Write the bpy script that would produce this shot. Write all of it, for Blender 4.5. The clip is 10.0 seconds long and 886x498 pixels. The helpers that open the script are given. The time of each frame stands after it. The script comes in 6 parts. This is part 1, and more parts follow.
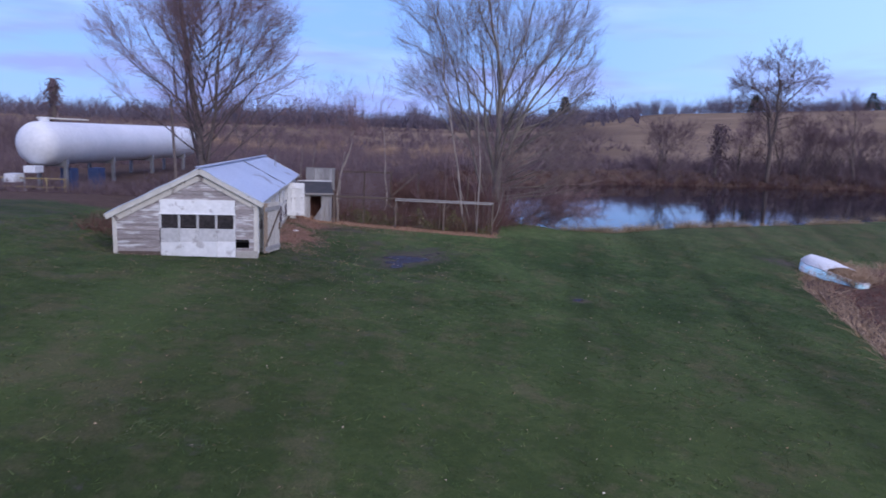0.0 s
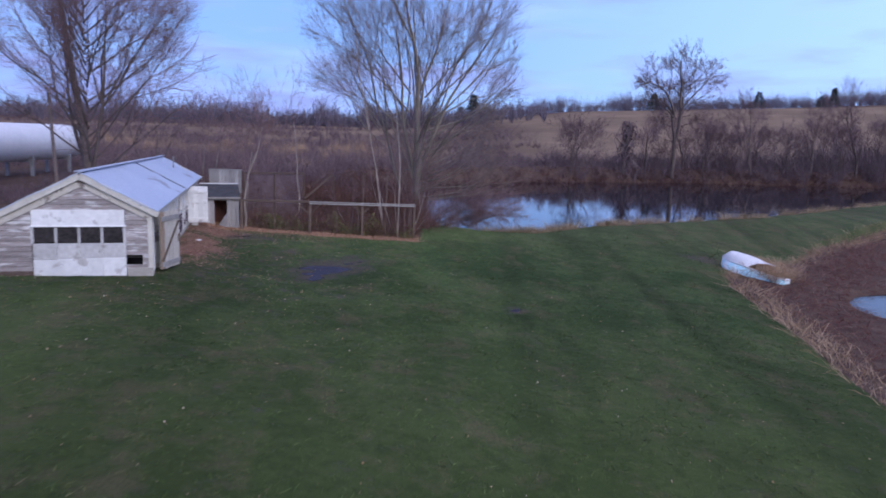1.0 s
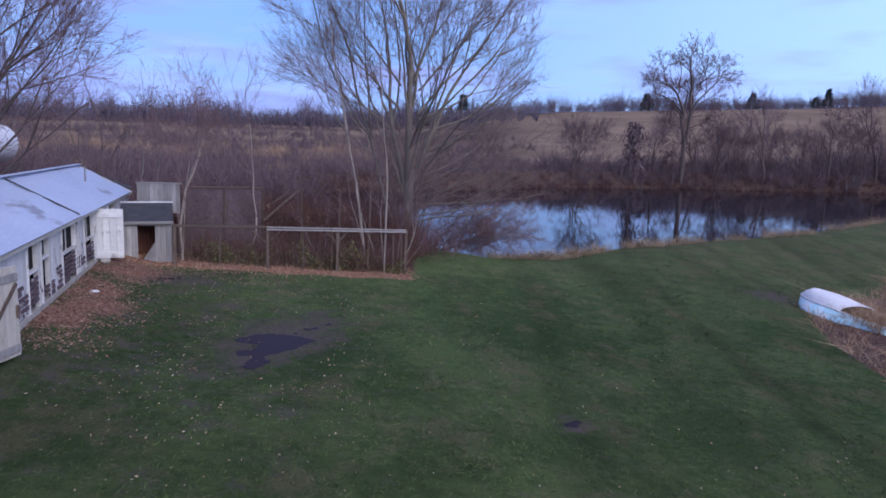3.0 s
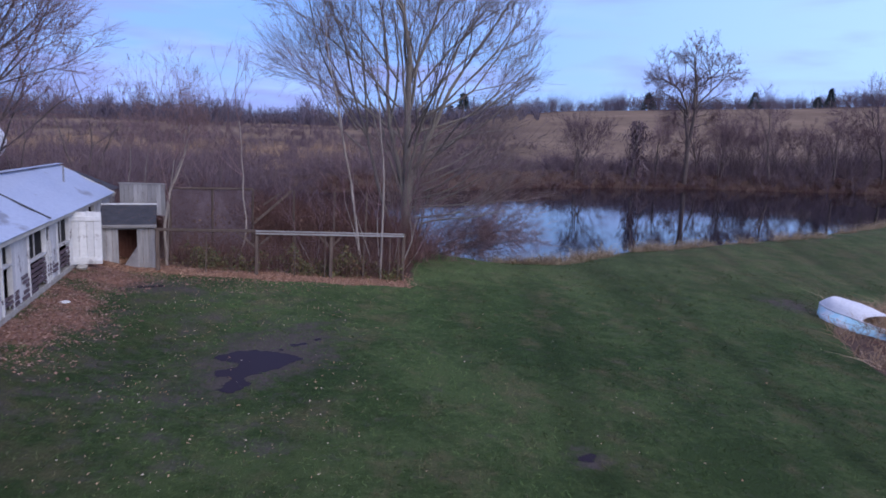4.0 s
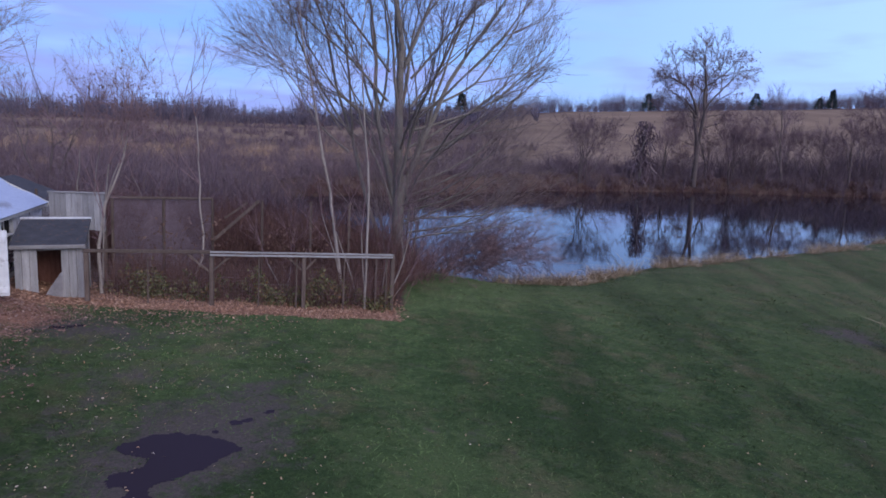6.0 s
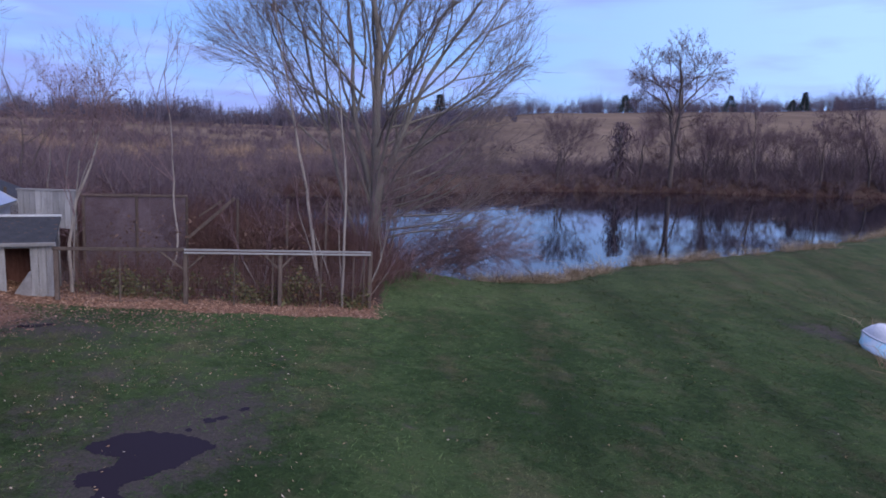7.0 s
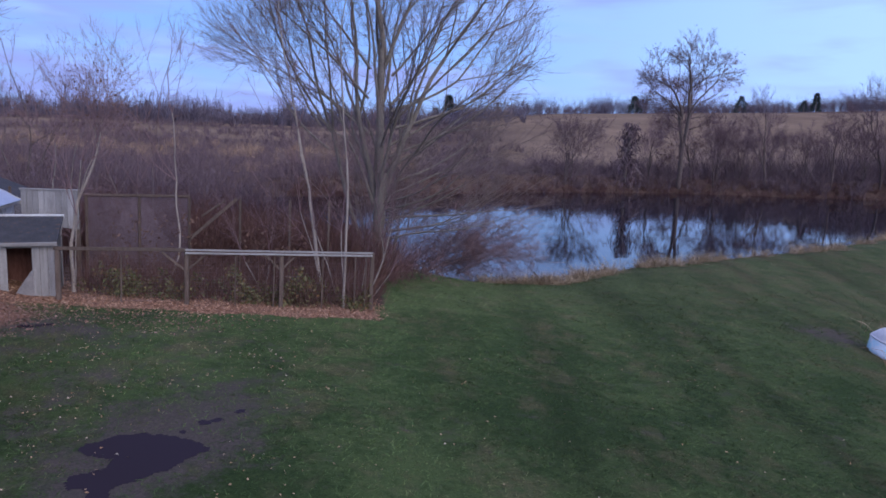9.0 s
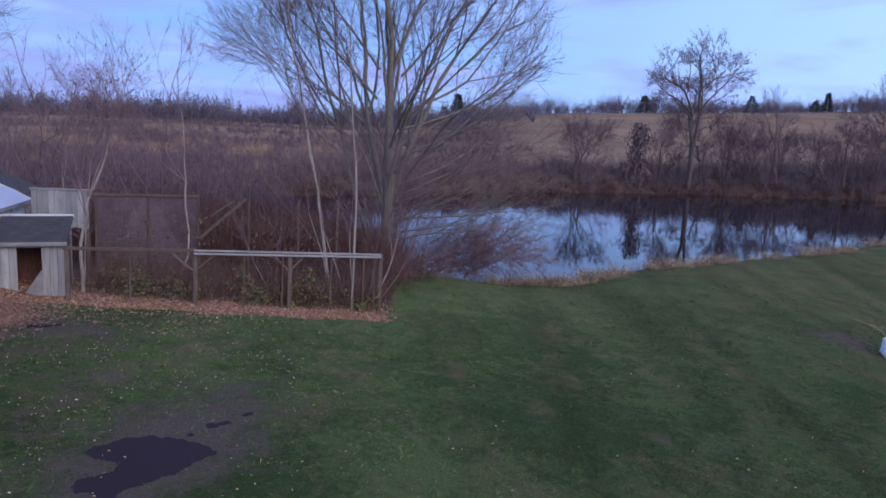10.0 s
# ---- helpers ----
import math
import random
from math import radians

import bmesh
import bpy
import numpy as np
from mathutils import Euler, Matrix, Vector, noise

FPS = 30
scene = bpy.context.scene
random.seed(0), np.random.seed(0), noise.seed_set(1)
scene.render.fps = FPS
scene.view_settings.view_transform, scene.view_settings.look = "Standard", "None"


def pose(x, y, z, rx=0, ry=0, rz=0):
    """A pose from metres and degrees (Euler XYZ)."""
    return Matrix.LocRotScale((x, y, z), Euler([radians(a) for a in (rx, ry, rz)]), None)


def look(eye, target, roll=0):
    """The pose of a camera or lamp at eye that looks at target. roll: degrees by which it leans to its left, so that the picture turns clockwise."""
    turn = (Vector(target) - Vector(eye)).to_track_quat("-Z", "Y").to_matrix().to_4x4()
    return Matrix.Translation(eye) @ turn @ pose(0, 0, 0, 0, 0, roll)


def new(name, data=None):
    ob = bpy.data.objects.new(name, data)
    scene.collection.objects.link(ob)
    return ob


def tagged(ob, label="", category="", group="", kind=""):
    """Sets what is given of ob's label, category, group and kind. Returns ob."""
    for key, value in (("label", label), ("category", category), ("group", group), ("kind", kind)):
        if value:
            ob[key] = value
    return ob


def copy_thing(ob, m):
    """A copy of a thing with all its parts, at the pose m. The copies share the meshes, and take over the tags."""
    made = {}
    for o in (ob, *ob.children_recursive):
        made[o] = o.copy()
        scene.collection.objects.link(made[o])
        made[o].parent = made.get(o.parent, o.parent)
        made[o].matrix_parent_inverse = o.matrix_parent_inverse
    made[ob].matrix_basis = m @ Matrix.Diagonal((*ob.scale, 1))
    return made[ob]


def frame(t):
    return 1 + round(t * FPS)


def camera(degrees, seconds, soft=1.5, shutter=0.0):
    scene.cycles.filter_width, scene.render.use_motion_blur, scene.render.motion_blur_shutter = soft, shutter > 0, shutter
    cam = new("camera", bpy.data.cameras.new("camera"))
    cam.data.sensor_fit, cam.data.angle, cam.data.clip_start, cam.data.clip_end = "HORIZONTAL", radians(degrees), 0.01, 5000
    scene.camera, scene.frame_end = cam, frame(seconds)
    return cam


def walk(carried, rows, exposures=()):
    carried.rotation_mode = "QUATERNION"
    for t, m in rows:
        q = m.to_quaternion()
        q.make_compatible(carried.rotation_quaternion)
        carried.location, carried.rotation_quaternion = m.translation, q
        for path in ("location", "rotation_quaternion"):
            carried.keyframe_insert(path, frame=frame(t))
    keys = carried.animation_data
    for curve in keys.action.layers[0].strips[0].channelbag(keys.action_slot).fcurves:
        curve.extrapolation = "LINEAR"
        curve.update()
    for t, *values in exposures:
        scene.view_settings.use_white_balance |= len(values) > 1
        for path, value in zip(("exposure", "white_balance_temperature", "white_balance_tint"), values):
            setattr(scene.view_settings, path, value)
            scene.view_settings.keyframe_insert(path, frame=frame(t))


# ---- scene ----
cam = camera(64.9, 10.0, soft=1.7, shutter=0.5)
PATH = [
    (0, (0.699, -0.511, 4.648), (0.662, 1.463, 4.331), 2.0),
    (0.5, (0.375, 0.17, 4.665), (0.464, 2.143, 4.347), 2.0),
    (1, (0.256, 1.565, 4.642), (0.473, 3.528, 4.327), 1.8),
    (1.5, (0.255, 3.575, 4.621), (0.503, 5.534, 4.306), 1.8),
    (2, (0.389, 6.037, 4.661), (0.64, 7.995, 4.343), 1.9),
    (2.5, (0.542, 8.333, 4.755), (0.794, 10.292, 4.443), 1.9),
    (4, (0.816, 11.008, 4.778), (1.067, 12.967, 4.462), 2.1),
    (4.5, (1.002, 12.316, 4.785), (1.255, 14.274, 4.468), 2.2),
    (5, (1.173, 13.705, 4.813), (1.427, 15.663, 4.495), 2.2),
    (6.5, (1.365, 15.504, 4.68), (1.633, 17.462, 4.37), 2.3),
    (7, (1.378, 15.384, 4.616), (1.696, 17.334, 4.309), 2.3),
    (7.5, (1.39, 15.321, 4.606), (1.735, 17.267, 4.3), 2.3),
    (8, (1.464, 15.324, 4.606), (1.81, 17.27, 4.3), 2.3),
    (8.5, (1.517, 15.382, 4.603), (1.84, 17.332, 4.296), 2.3),
    (9, (1.582, 15.473, 4.628), (1.875, 17.427, 4.321), 2.4),
    (9.5, (1.606, 15.534, 4.662), (1.886, 17.49, 4.353), 2.5),
    (10, (1.576, 15.557, 4.693), (1.846, 17.514, 4.382), 2.6),
]
walk(cam, [(t, look(eye, target, roll)) for t, eye, target, roll in PATH], [(0.0, 0.37), (2.5, 0.35), (4.5, 0.31), (6.5, 0.27), (10.0, 0.27)])

# ---------------------------------------------------------------- light
SUN_ELEVATION, SUN_AZIMUTH = 9.0, 150.0
world = bpy.data.worlds.new("dusk_sky")
scene.world = world
world.use_nodes = True
wn, wl = world.node_tree.nodes, world.node_tree.links
wn.clear()
sky = wn.new("ShaderNodeTexSky")
sky.sky_type = "NISHITA"
sky.sun_disc = False
sky.sun_elevation = radians(SUN_ELEVATION)
sky.sun_rotation = radians(SUN_AZIMUTH)
sky.air_density, sky.dust_density, sky.ozone_density = 1.0, 0.6, 3.0
coords = wn.new("ShaderNodeTexCoord")
stretch = wn.new("ShaderNodeMapping")
stretch.inputs["Scale"].default_value = (2.3, 2.3, 13.0)
stretch.inputs["Location"].default_value = (0.9, 0.4, 0.7)
puffs = wn.new("ShaderNodeTexNoise")
puffs.inputs["Scale"].default_value = 1.7
puffs.inputs["Detail"].default_value = 5.0
puffs.inputs["Roughness"].default_value = 0.5
cover = wn.new("ShaderNodeValToRGB")
cover.color_ramp.elements[0].position, cover.color_ramp.elements[1].position = 0.45, 0.64
shade = wn.new("ShaderNodeValToRGB")
shade.color_ramp.elements[0].position, shade.color_ramp.elements[1].position = 0.40, 0.60
shade.color_ramp.elements[0].color = (3.7, 5.5, 11.4, 1)
shade.color_ramp.elements[1].color = (2.9, 3.7, 8.2, 1)
tones = wn.new("ShaderNodeTexNoise")
tones.inputs["Scale"].default_value = 2.6
tones.inputs["Detail"].default_value = 3.0
cloud_mix = wn.new("ShaderNodeMix")
cloud_mix.data_type = "RGBA"
haze_mix = wn.new("ShaderNodeMix")
haze_mix.data_type = "RGBA"
haze_mix.inputs["Factor"].default_value = 0.85
split = wn.new("ShaderNodeSeparateXYZ")
height = wn.new("ShaderNodeValToRGB")
for at_, col_ in ((0.04, (2.9, 5.0, 10.8, 1)), (0.10, (2.6, 4.7, 10.9, 1)), (0.18, (2.5, 4.6, 10.8, 1)), (0.26, (1.7, 2.0, 5.8, 1)), (0.42, (1.9, 2.2, 6.2, 1)), (0.6, (4.4, 4.9, 9.0, 1))):
    height.color_ramp.elements.new(at_).color = col_
height.color_ramp.elements[0].color = (3.3, 5.4, 10.8, 1)
height.color_ramp.elements[-1].color = (6.8, 7.3, 11.4, 1)
low = wn.new("ShaderNodeMapRange")
low.inputs["From Min"].default_value, low.inputs["From Max"].default_value = 0.10, 0.34
low.inputs["To Min"].default_value, low.inputs["To Max"].default_value = 1.0, 0.15
veil = wn.new("ShaderNodeMath")
veil.operation = "MULTIPLY"
backdrop = wn.new("ShaderNodeBackground")
backdrop.inputs["Strength"].default_value = 0.1
wout = wn.new("ShaderNodeOutputWorld")
wl.new(coords.outputs["Generated"], stretch.inputs["Vector"])
wl.new(stretch.outputs["Vector"], puffs.inputs["Vector"])
wl.new(stretch.outputs["Vector"], tones.inputs["Vector"])
wl.new(puffs.outputs["Fac"], cover.inputs["Fac"])
wl.new(tones.outputs["Fac"], shade.inputs["Fac"])
wl.new(sky.outputs["Color"], haze_mix.inputs["A"])
wl.new(haze_mix.outputs["Result"], cloud_mix.inputs["A"])
wl.new(shade.outputs["Color"], cloud_mix.inputs["B"])
wl.new(coords.outputs["Generated"], split.inputs["Vector"])
wl.new(split.outputs["Z"], height.inputs["Fac"])
wl.new(split.outputs["Z"], low.inputs["Value"])
glow = wn.new("ShaderNodeMix")
glow.data_type = "RGBA"
glow.inputs["B"].default_value = (4.5, 7.0, 13.5, 1)
west = wn.new("ShaderNodeMapRange")
west.inputs["From Min"].default_value, west.inputs["From Max"].default_value = 0.08, 0.62
band = wn.new("ShaderNodeMapRange")
band.inputs["From Min"].default_value, band.inputs["From Max"].default_value = 0.20, 0.27
band.inputs["To Min"].default_value, band.inputs["To Max"].default_value = 1.0, 0.0
west_low = wn.new("ShaderNodeMath")
west_low.operation = "MULTIPLY"
wl.new(split.outputs["X"], west.inputs["Value"])
wl.new(split.outputs["Z"], band.inputs["Value"])
wl.new(west.outputs["Result"], west_low.inputs[0])
wl.new(band.outputs["Result"], west_low.inputs[1])
wl.new(west_low.outputs["Value"], glow.inputs["Factor"])
wl.new(height.outputs["Color"], glow.inputs["A"])
wl.new(glow.outputs["Result"], haze_mix.inputs["B"])
wl.new(cover.outputs["Color"], veil.inputs[0])
wl.new(low.outputs["Result"], veil.inputs[1])
wl.new(veil.outputs["Value"], cloud_mix.inputs["Factor"])
wl.new(cloud_mix.outputs["Result"], backdrop.inputs["Color"])
wl.new(backdrop.outputs["Background"], wout.inputs["Surface"])

sun = new("sun", bpy.data.lights.new("sun", "SUN"))
sun.data.energy = 1.5
sun.data.angle = radians(40)
sun.data.color = (0.97, 0.93, 1.0)
_az, _el = radians(SUN_AZIMUTH), radians(SUN_ELEVATION + 22)
sun.matrix_basis = look((0, 0, 60), (-60 * math.sin(_az) * math.cos(_el), -60 * math.cos(_az) * math.cos(_el), 60 - 60 * math.sin(_el)))


# ---------------------------------------------------------------- materials
def mat(name, dark, light, scale=3.0, fine=None, rough=0.85, bump=0.3, metal=0.0, third=None, third_at=0.6,
        stretch=(1, 1, 1), vary=0.0, spec=0.3, third_scale=None):
    """A two-scale noise material: dark to light by coarse and fine noise, a third colour in patches."""
    m = bpy.data.materials.new(name)
    m.use_nodes = True
    n, l = m.node_tree.nodes, m.node_tree.links
    b = n["Principled BSDF"]
    b.inputs["Roughness"].default_value = rough
    b.inputs["Metallic"].default_value = metal
    b.inputs["Specular IOR Level"].default_value = spec
    tc = n.new("ShaderNodeTexCoord")
    mp = n.new("ShaderNodeMapping")
    mp.inputs["Scale"].default_value = stretch
    l.new(tc.outputs["Object"], mp.inputs["Vector"])
    big = n.new("ShaderNodeTexNoise")
    big.inputs["Scale"].default_value = scale
    big.inputs["Detail"].default_value = 4
    small = n.new("ShaderNodeTexNoise")
    small.inputs["Scale"].default_value = fine or scale * 9
    small.inputs["Detail"].default_value = 3
    for t in (big, small):
        l.new(mp.outputs["Vector"], t.inputs["Vector"])
    mean = n.new("ShaderNodeMath")
    mean.operation = "ADD"
    l.new(big.outputs["Fac"], mean.inputs[0])
    l.new(small.outputs["Fac"], mean.inputs[1])
    ramp = n.new("ShaderNodeMapRange")
    ramp.inputs["From Min"].default_value, ramp.inputs["From Max"].default_value = 0.7, 1.3
    l.new(mean.outputs["Value"], ramp.inputs["Value"])
    mix = n.new("ShaderNodeMix")
    mix.data_type = "RGBA"
    mix.inputs["A"].default_value = (*dark, 1)
    mix.inputs["B"].default_value = (*light, 1)
    l.new(ramp.outputs["Result"], mix.inputs["Factor"])
    colour = mix.outputs["Result"]
    if third:
        patch = n.new("ShaderNodeTexNoise")
        patch.inputs["Scale"].default_value = third_scale or scale * 2.3
        patch.inputs["Detail"].default_value = 6
        patch.inputs["Roughness"].default_value = 0.65
        l.new(mp.outputs["Vector"], patch.inputs["Vector"])
        edge = n.new("ShaderNodeMapRange")
        edge.inputs["From Min"].default_value, edge.inputs["From Max"].default_value = third_at, third_at + 0.06
        l.new(patch.outputs["Fac"], edge.inputs["Value"])
        m2 = n.new("ShaderNodeMix")
        m2.data_type = "RGBA"
        l.new(edge.outputs["Result"], m2.inputs["Factor"])
        l.new(colour, m2.inputs["A"])
        m2.inputs["B"].default_value = (*third, 1)
        colour = m2.outputs["Result"]
    if vary:
        info = n.new("ShaderNodeObjectInfo")
        hsv = n.new("ShaderNodeHueSaturation")
        span = n.new("ShaderNodeMapRange")
        span.inputs["To Min"].default_value, span.inputs["To Max"].default_value = 1 - vary, 1 + vary
        l.new(info.outputs["Random"], span.inputs["Value"])
        l.new(span.outputs["Result"], hsv.inputs["Value"])
        l.new(colour, hsv.inputs["Color"])
        colour = hsv.outputs["Color"]
    l.new(colour, b.inputs["Base Color"])
    if bump:
        bp = n.new("ShaderNodeBump")
        bp.inputs["Strength"].default_value = bump
        bp.inputs["Distance"].default_value = 0.02
        l.new(small.outputs["Fac"], bp.inputs["Height"])
        l.new(bp.outputs["Normal"], b.inputs["Normal"])
    return m


def island_mat(name, colours, rough=0.8):
    """Colour picked for each loose piece of a mesh (leaves, blades, twigs)."""
    m = bpy.data.materials.new(name)
    m.use_nodes = True
    n, l = m.node_tree.nodes, m.node_tree.links
    b = n["Principled BSDF"]
    b.inputs["Roughness"].default_value = rough
    b.inputs["Specular IOR Level"].default_value = 0.15
    g = n.new("ShaderNodeNewGeometry")
    r = n.new("ShaderNodeValToRGB")
    r.color_ramp.interpolation = "LINEAR"
    while len(r.color_ramp.elements) < len(colours):
        r.color_ramp.elements.new(0.5)
    for k, (e, c) in enumerate(zip(r.color_ramp.elements, colours)):
        e.position, e.color = k / (len(colours) - 1), (*c, 1)
    l.new(g.outputs["Random Per Island"], r.inputs["Fac"])
    l.new(r.outputs["Color"], b.inputs["Base Color"])
    return m


M_PEEL = mat("peeling_clapboard_paint", (0.22, 0.185, 0.175), (0.40, 0.355, 0.34), 1.6, 14, 0.85, 0.5, third=(0.60, 0.58, 0.565), third_at=0.53, third_scale=1.1, stretch=(0.8, 0.8, 6.0), vary=0.2)
M_PEEL_WALL = mat("peeling_white_boards", (0.56, 0.55, 0.54), (0.74, 0.73, 0.71), 2.0, 18, 0.8, 0.3, third=(0.28, 0.25, 0.24), third_at=0.57, third_scale=2.0, stretch=(1.5, 1.5, 0.8), vary=0.12)
M_PEEL_RED = mat("peeled_dark_siding", (0.075, 0.052, 0.062), (0.16, 0.115, 0.125), 2.0, 14, 0.85, 0.4, third=(0.58, 0.56, 0.57), third_at=0.60, third_scale=2.4, stretch=(1, 0.55, 4.0), vary=0.15)
M_DOORWOOD = mat("worn_door_boards", (0.36, 0.325, 0.28), (0.58, 0.54, 0.48), 3.0, 22, 0.9, 0.5, stretch=(3.5, 3.5, 0.45), third=(0.62, 0.60, 0.56), third_at=0.6, vary=0.12)
M_CREAM = mat("cream_trim_paint", (0.50, 0.47, 0.41), (0.66, 0.63, 0.56), 3.0, 30, 0.7, 0.2, third=(0.28, 0.24, 0.20), third_at=0.62, vary=0.08)
M_FRIEZE = mat("flaking_cream_paint", (0.46, 0.42, 0.36), (0.64, 0.60, 0.53), 3.0, 26, 0.8, 0.3, third=(0.20, 0.165, 0.15), third_at=0.55, third_scale=3.0, vary=0.08)
M_WHITE = mat("white_panel_paint", (0.66, 0.655, 0.64), (0.82, 0.815, 0.80), 1.4, 9, 0.65, 0.25, third=(0.50, 0.475, 0.46), third_at=0.58, third_scale=3.2, vary=0.08)
M_GREYPAINT = mat("grey_white_panel_paint", (0.44, 0.43, 0.42), (0.60, 0.59, 0.575), 1.4, 10, 0.75, 0.35, third=(0.36, 0.335, 0.32), third_at=0.60, third_scale=3.0, vary=0.1)
M_ROOF = mat("galvanised_roof_sheet", (0.46, 0.52, 0.64), (0.58, 0.64, 0.75), 0.7, 12, 0.45, 0.15, metal=0.3, third=(0.30, 0.31, 0.35), third_at=0.60, third_scale=0.55, stretch=(1, 0.45, 1), spec=0.5)
M_WOOD = mat("weathered_grey_boards", (0.25, 0.235, 0.225), (0.46, 0.44, 0.42), 3.0, 30, 0.9, 0.5, stretch=(4, 4, 0.5), vary=0.2)
M_WOOD_DARK = mat("dark_weathered_posts", (0.085, 0.062, 0.05), (0.175, 0.13, 0.105), 4.0, 30, 0.9, 0.5, stretch=(4, 4, 0.5), vary=0.2)
M_PALEBOARD = mat("pale_plywood", (0.40, 0.37, 0.36), (0.54, 0.51, 0.50), 3.0, 20, 0.85, 0.2)
M_RAIL = mat("silvered_rail_board", (0.24, 0.225, 0.215), (0.40, 0.38, 0.36), 3.0, 26, 0.9, 0.4, stretch=(0.5, 4, 4), vary=0.1)
# near-black colour standing in for shade indoors, behind boards and in openings
M_DARK = mat("painted_interior_shade", (0.012, 0.011, 0.011), (0.03, 0.027, 0.025), 3.0, 20, 0.95, 0.2)
M_REDBROWN = mat("red_brown_inner_boards", (0.13, 0.055, 0.04), (0.24, 0.11, 0.08), 3.0, 20, 0.9, 0.3, stretch=(4, 4, 0.5))
M_STAINED = mat("rust_stained_board", (0.22, 0.15, 0.10), (0.40, 0.31, 0.23), 3.0, 20, 0.9, 0.4, stretch=(3.5, 3.5, 0.45))
M_GLASS = mat("dirty_window_glass", (0.025, 0.021, 0.022), (0.06, 0.05, 0.052), 3.0, 12, 0.18, 0.0, spec=0.5)
M_SHINGLE = mat("dark_roofing_felt", (0.035, 0.036, 0.042), (0.07, 0.07, 0.078), 4.0, 40, 0.85, 0.4, third=(0.14, 0.085, 0.055), third_at=0.60)
M_CONCRETE = mat("pale_concrete", (0.31, 0.285, 0.25), (0.49, 0.46, 0.41), 3.0, 30, 0.9, 0.4, third=(0.6, 0.6, 0.58), third_at=0.6)
M_TANK = mat("white_tank_paint", (0.66, 0.67, 0.69), (0.80, 0.80, 0.82), 0.5, 5, 0.4, 0.02, third=(0.55, 0.54, 0.53), third_at=0.66, spec=0.5)
M_STEEL = mat("grey_steel", (0.20, 0.20, 0.21), (0.34, 0.34, 0.35), 3.0, 20, 0.6, 0.1, metal=0.3, vary=0.15)
M_BLUE = mat("dark_blue_paint", (0.03, 0.05, 0.12), (0.06, 0.09, 0.2), 3.0, 20, 0.6, 0.1)
M_YELLOW = mat("dull_yellow_paint", (0.32, 0.24, 0.10), (0.45, 0.36, 0.16), 3.0, 20, 0.7, 0.1)
M_BOAT = mat("white_boat_hull", (0.62, 0.63, 0.66), (0.80, 0.80, 0.82), 2.0, 14, 0.45, 0.05, third=(0.5, 0.47, 0.46), third_at=0.66, spec=0.5)
M_BOAT_BLUE = mat("pale_blue_boat_hull", (0.46, 0.82, 0.95), (0.58, 0.88, 0.96), 2.0, 14, 0.45, 0.05, spec=0.5, third=(0.78, 0.90, 0.95), third_at=0.50, third_scale=1.1)
M_BARK = mat("grey_bark", (0.16, 0.14, 0.115), (0.32, 0.28, 0.235), 4.0, 22, 0.95, 0.6, stretch=(2, 2, 0.5), vary=0.1)
M_BARK_PALE = mat("pale_smooth_bark", (0.24, 0.20, 0.17), (0.42, 0.36, 0.305), 3.0, 18, 0.9, 0.4, stretch=(2, 2, 0.5), vary=0.12)
M_TWIG = mat("thin_bare_twigs", (0.155, 0.115, 0.105), (0.265, 0.205, 0.185), 3.0, 14, 0.95, 0.0, vary=0.1)
M_TWIG_RED = mat("reddish_bare_twigs", (0.175, 0.11, 0.112), (0.29, 0.19, 0.185), 3.0, 14, 0.95, 0.0, vary=0.1)
M_BARK_DARK = mat("dark_damp_bark", (0.085, 0.065, 0.06), (0.17, 0.135, 0.12), 4.0, 22, 0.95, 0.5, vary=0.2)
M_TWIG_DARK = mat("dark_reddish_twigs", (0.125, 0.083, 0.094), (0.225, 0.155, 0.168), 3.0, 14, 0.95, 0.0, vary=0.15)
M_BRUSH = island_mat("bare_brush_twigs", [(0.105, 0.074, 0.086), (0.185, 0.132, 0.144), (0.135, 0.093, 0.107), (0.24, 0.185, 0.175)])
# distance haze is mixed into these twig colours, bluer and paler than M_BRUSH
M_BRUSH_FAR = island_mat("hazed_bare_woods", [(0.10, 0.085, 0.115), (0.165, 0.14, 0.175), (0.13, 0.11, 0.145), (0.21, 0.18, 0.20)])
M_BRIAR = island_mat("red_brown_briar", [(0.085, 0.042, 0.038), (0.165, 0.085, 0.070), (0.12, 0.070, 0.058), (0.22, 0.14, 0.105)])
M_BANK = island_mat("maroon_bank_growth", [(0.085, 0.042, 0.042), (0.145, 0.075, 0.066), (0.10, 0.052, 0.052), (0.16, 0.095, 0.072)])
M_HANG = island_mat("purple_red_twigs", [(0.13, 0.07, 0.075), (0.22, 0.125, 0.12), (0.16, 0.085, 0.085), (0.28, 0.18, 0.155)])
M_MARSH = island_mat("red_marsh_growth", [(0.09, 0.028, 0.026), (0.165, 0.055, 0.045), (0.115, 0.044, 0.038), (0.21, 0.10, 0.078), (0.33, 0.24, 0.19)])
M_REED = island_mat("dry_tan_grass", [(0.27, 0.178, 0.115), (0.45, 0.315, 0.205), (0.35, 0.235, 0.15), (0.57, 0.43, 0.30)])
M_SHORE = island_mat("bleached_shore_grass", [(0.20, 0.15, 0.09), (0.36, 0.28, 0.18), (0.28, 0.19, 0.125), (0.50, 0.41, 0.28)])
M_LEAF = island_mat("fallen_leaves", [(0.31, 0.17, 0.11), (0.48, 0.28, 0.18), (0.21, 0.115, 0.085), (0.60, 0.40, 0.27)])
# darker version of the leaf colours, used beside the hen house
M_LEAF_DARK = island_mat("darker_fallen_leaves", [(0.21, 0.115, 0.092), (0.33, 0.19, 0.145), (0.135, 0.082, 0.072), (0.43, 0.29, 0.23)])
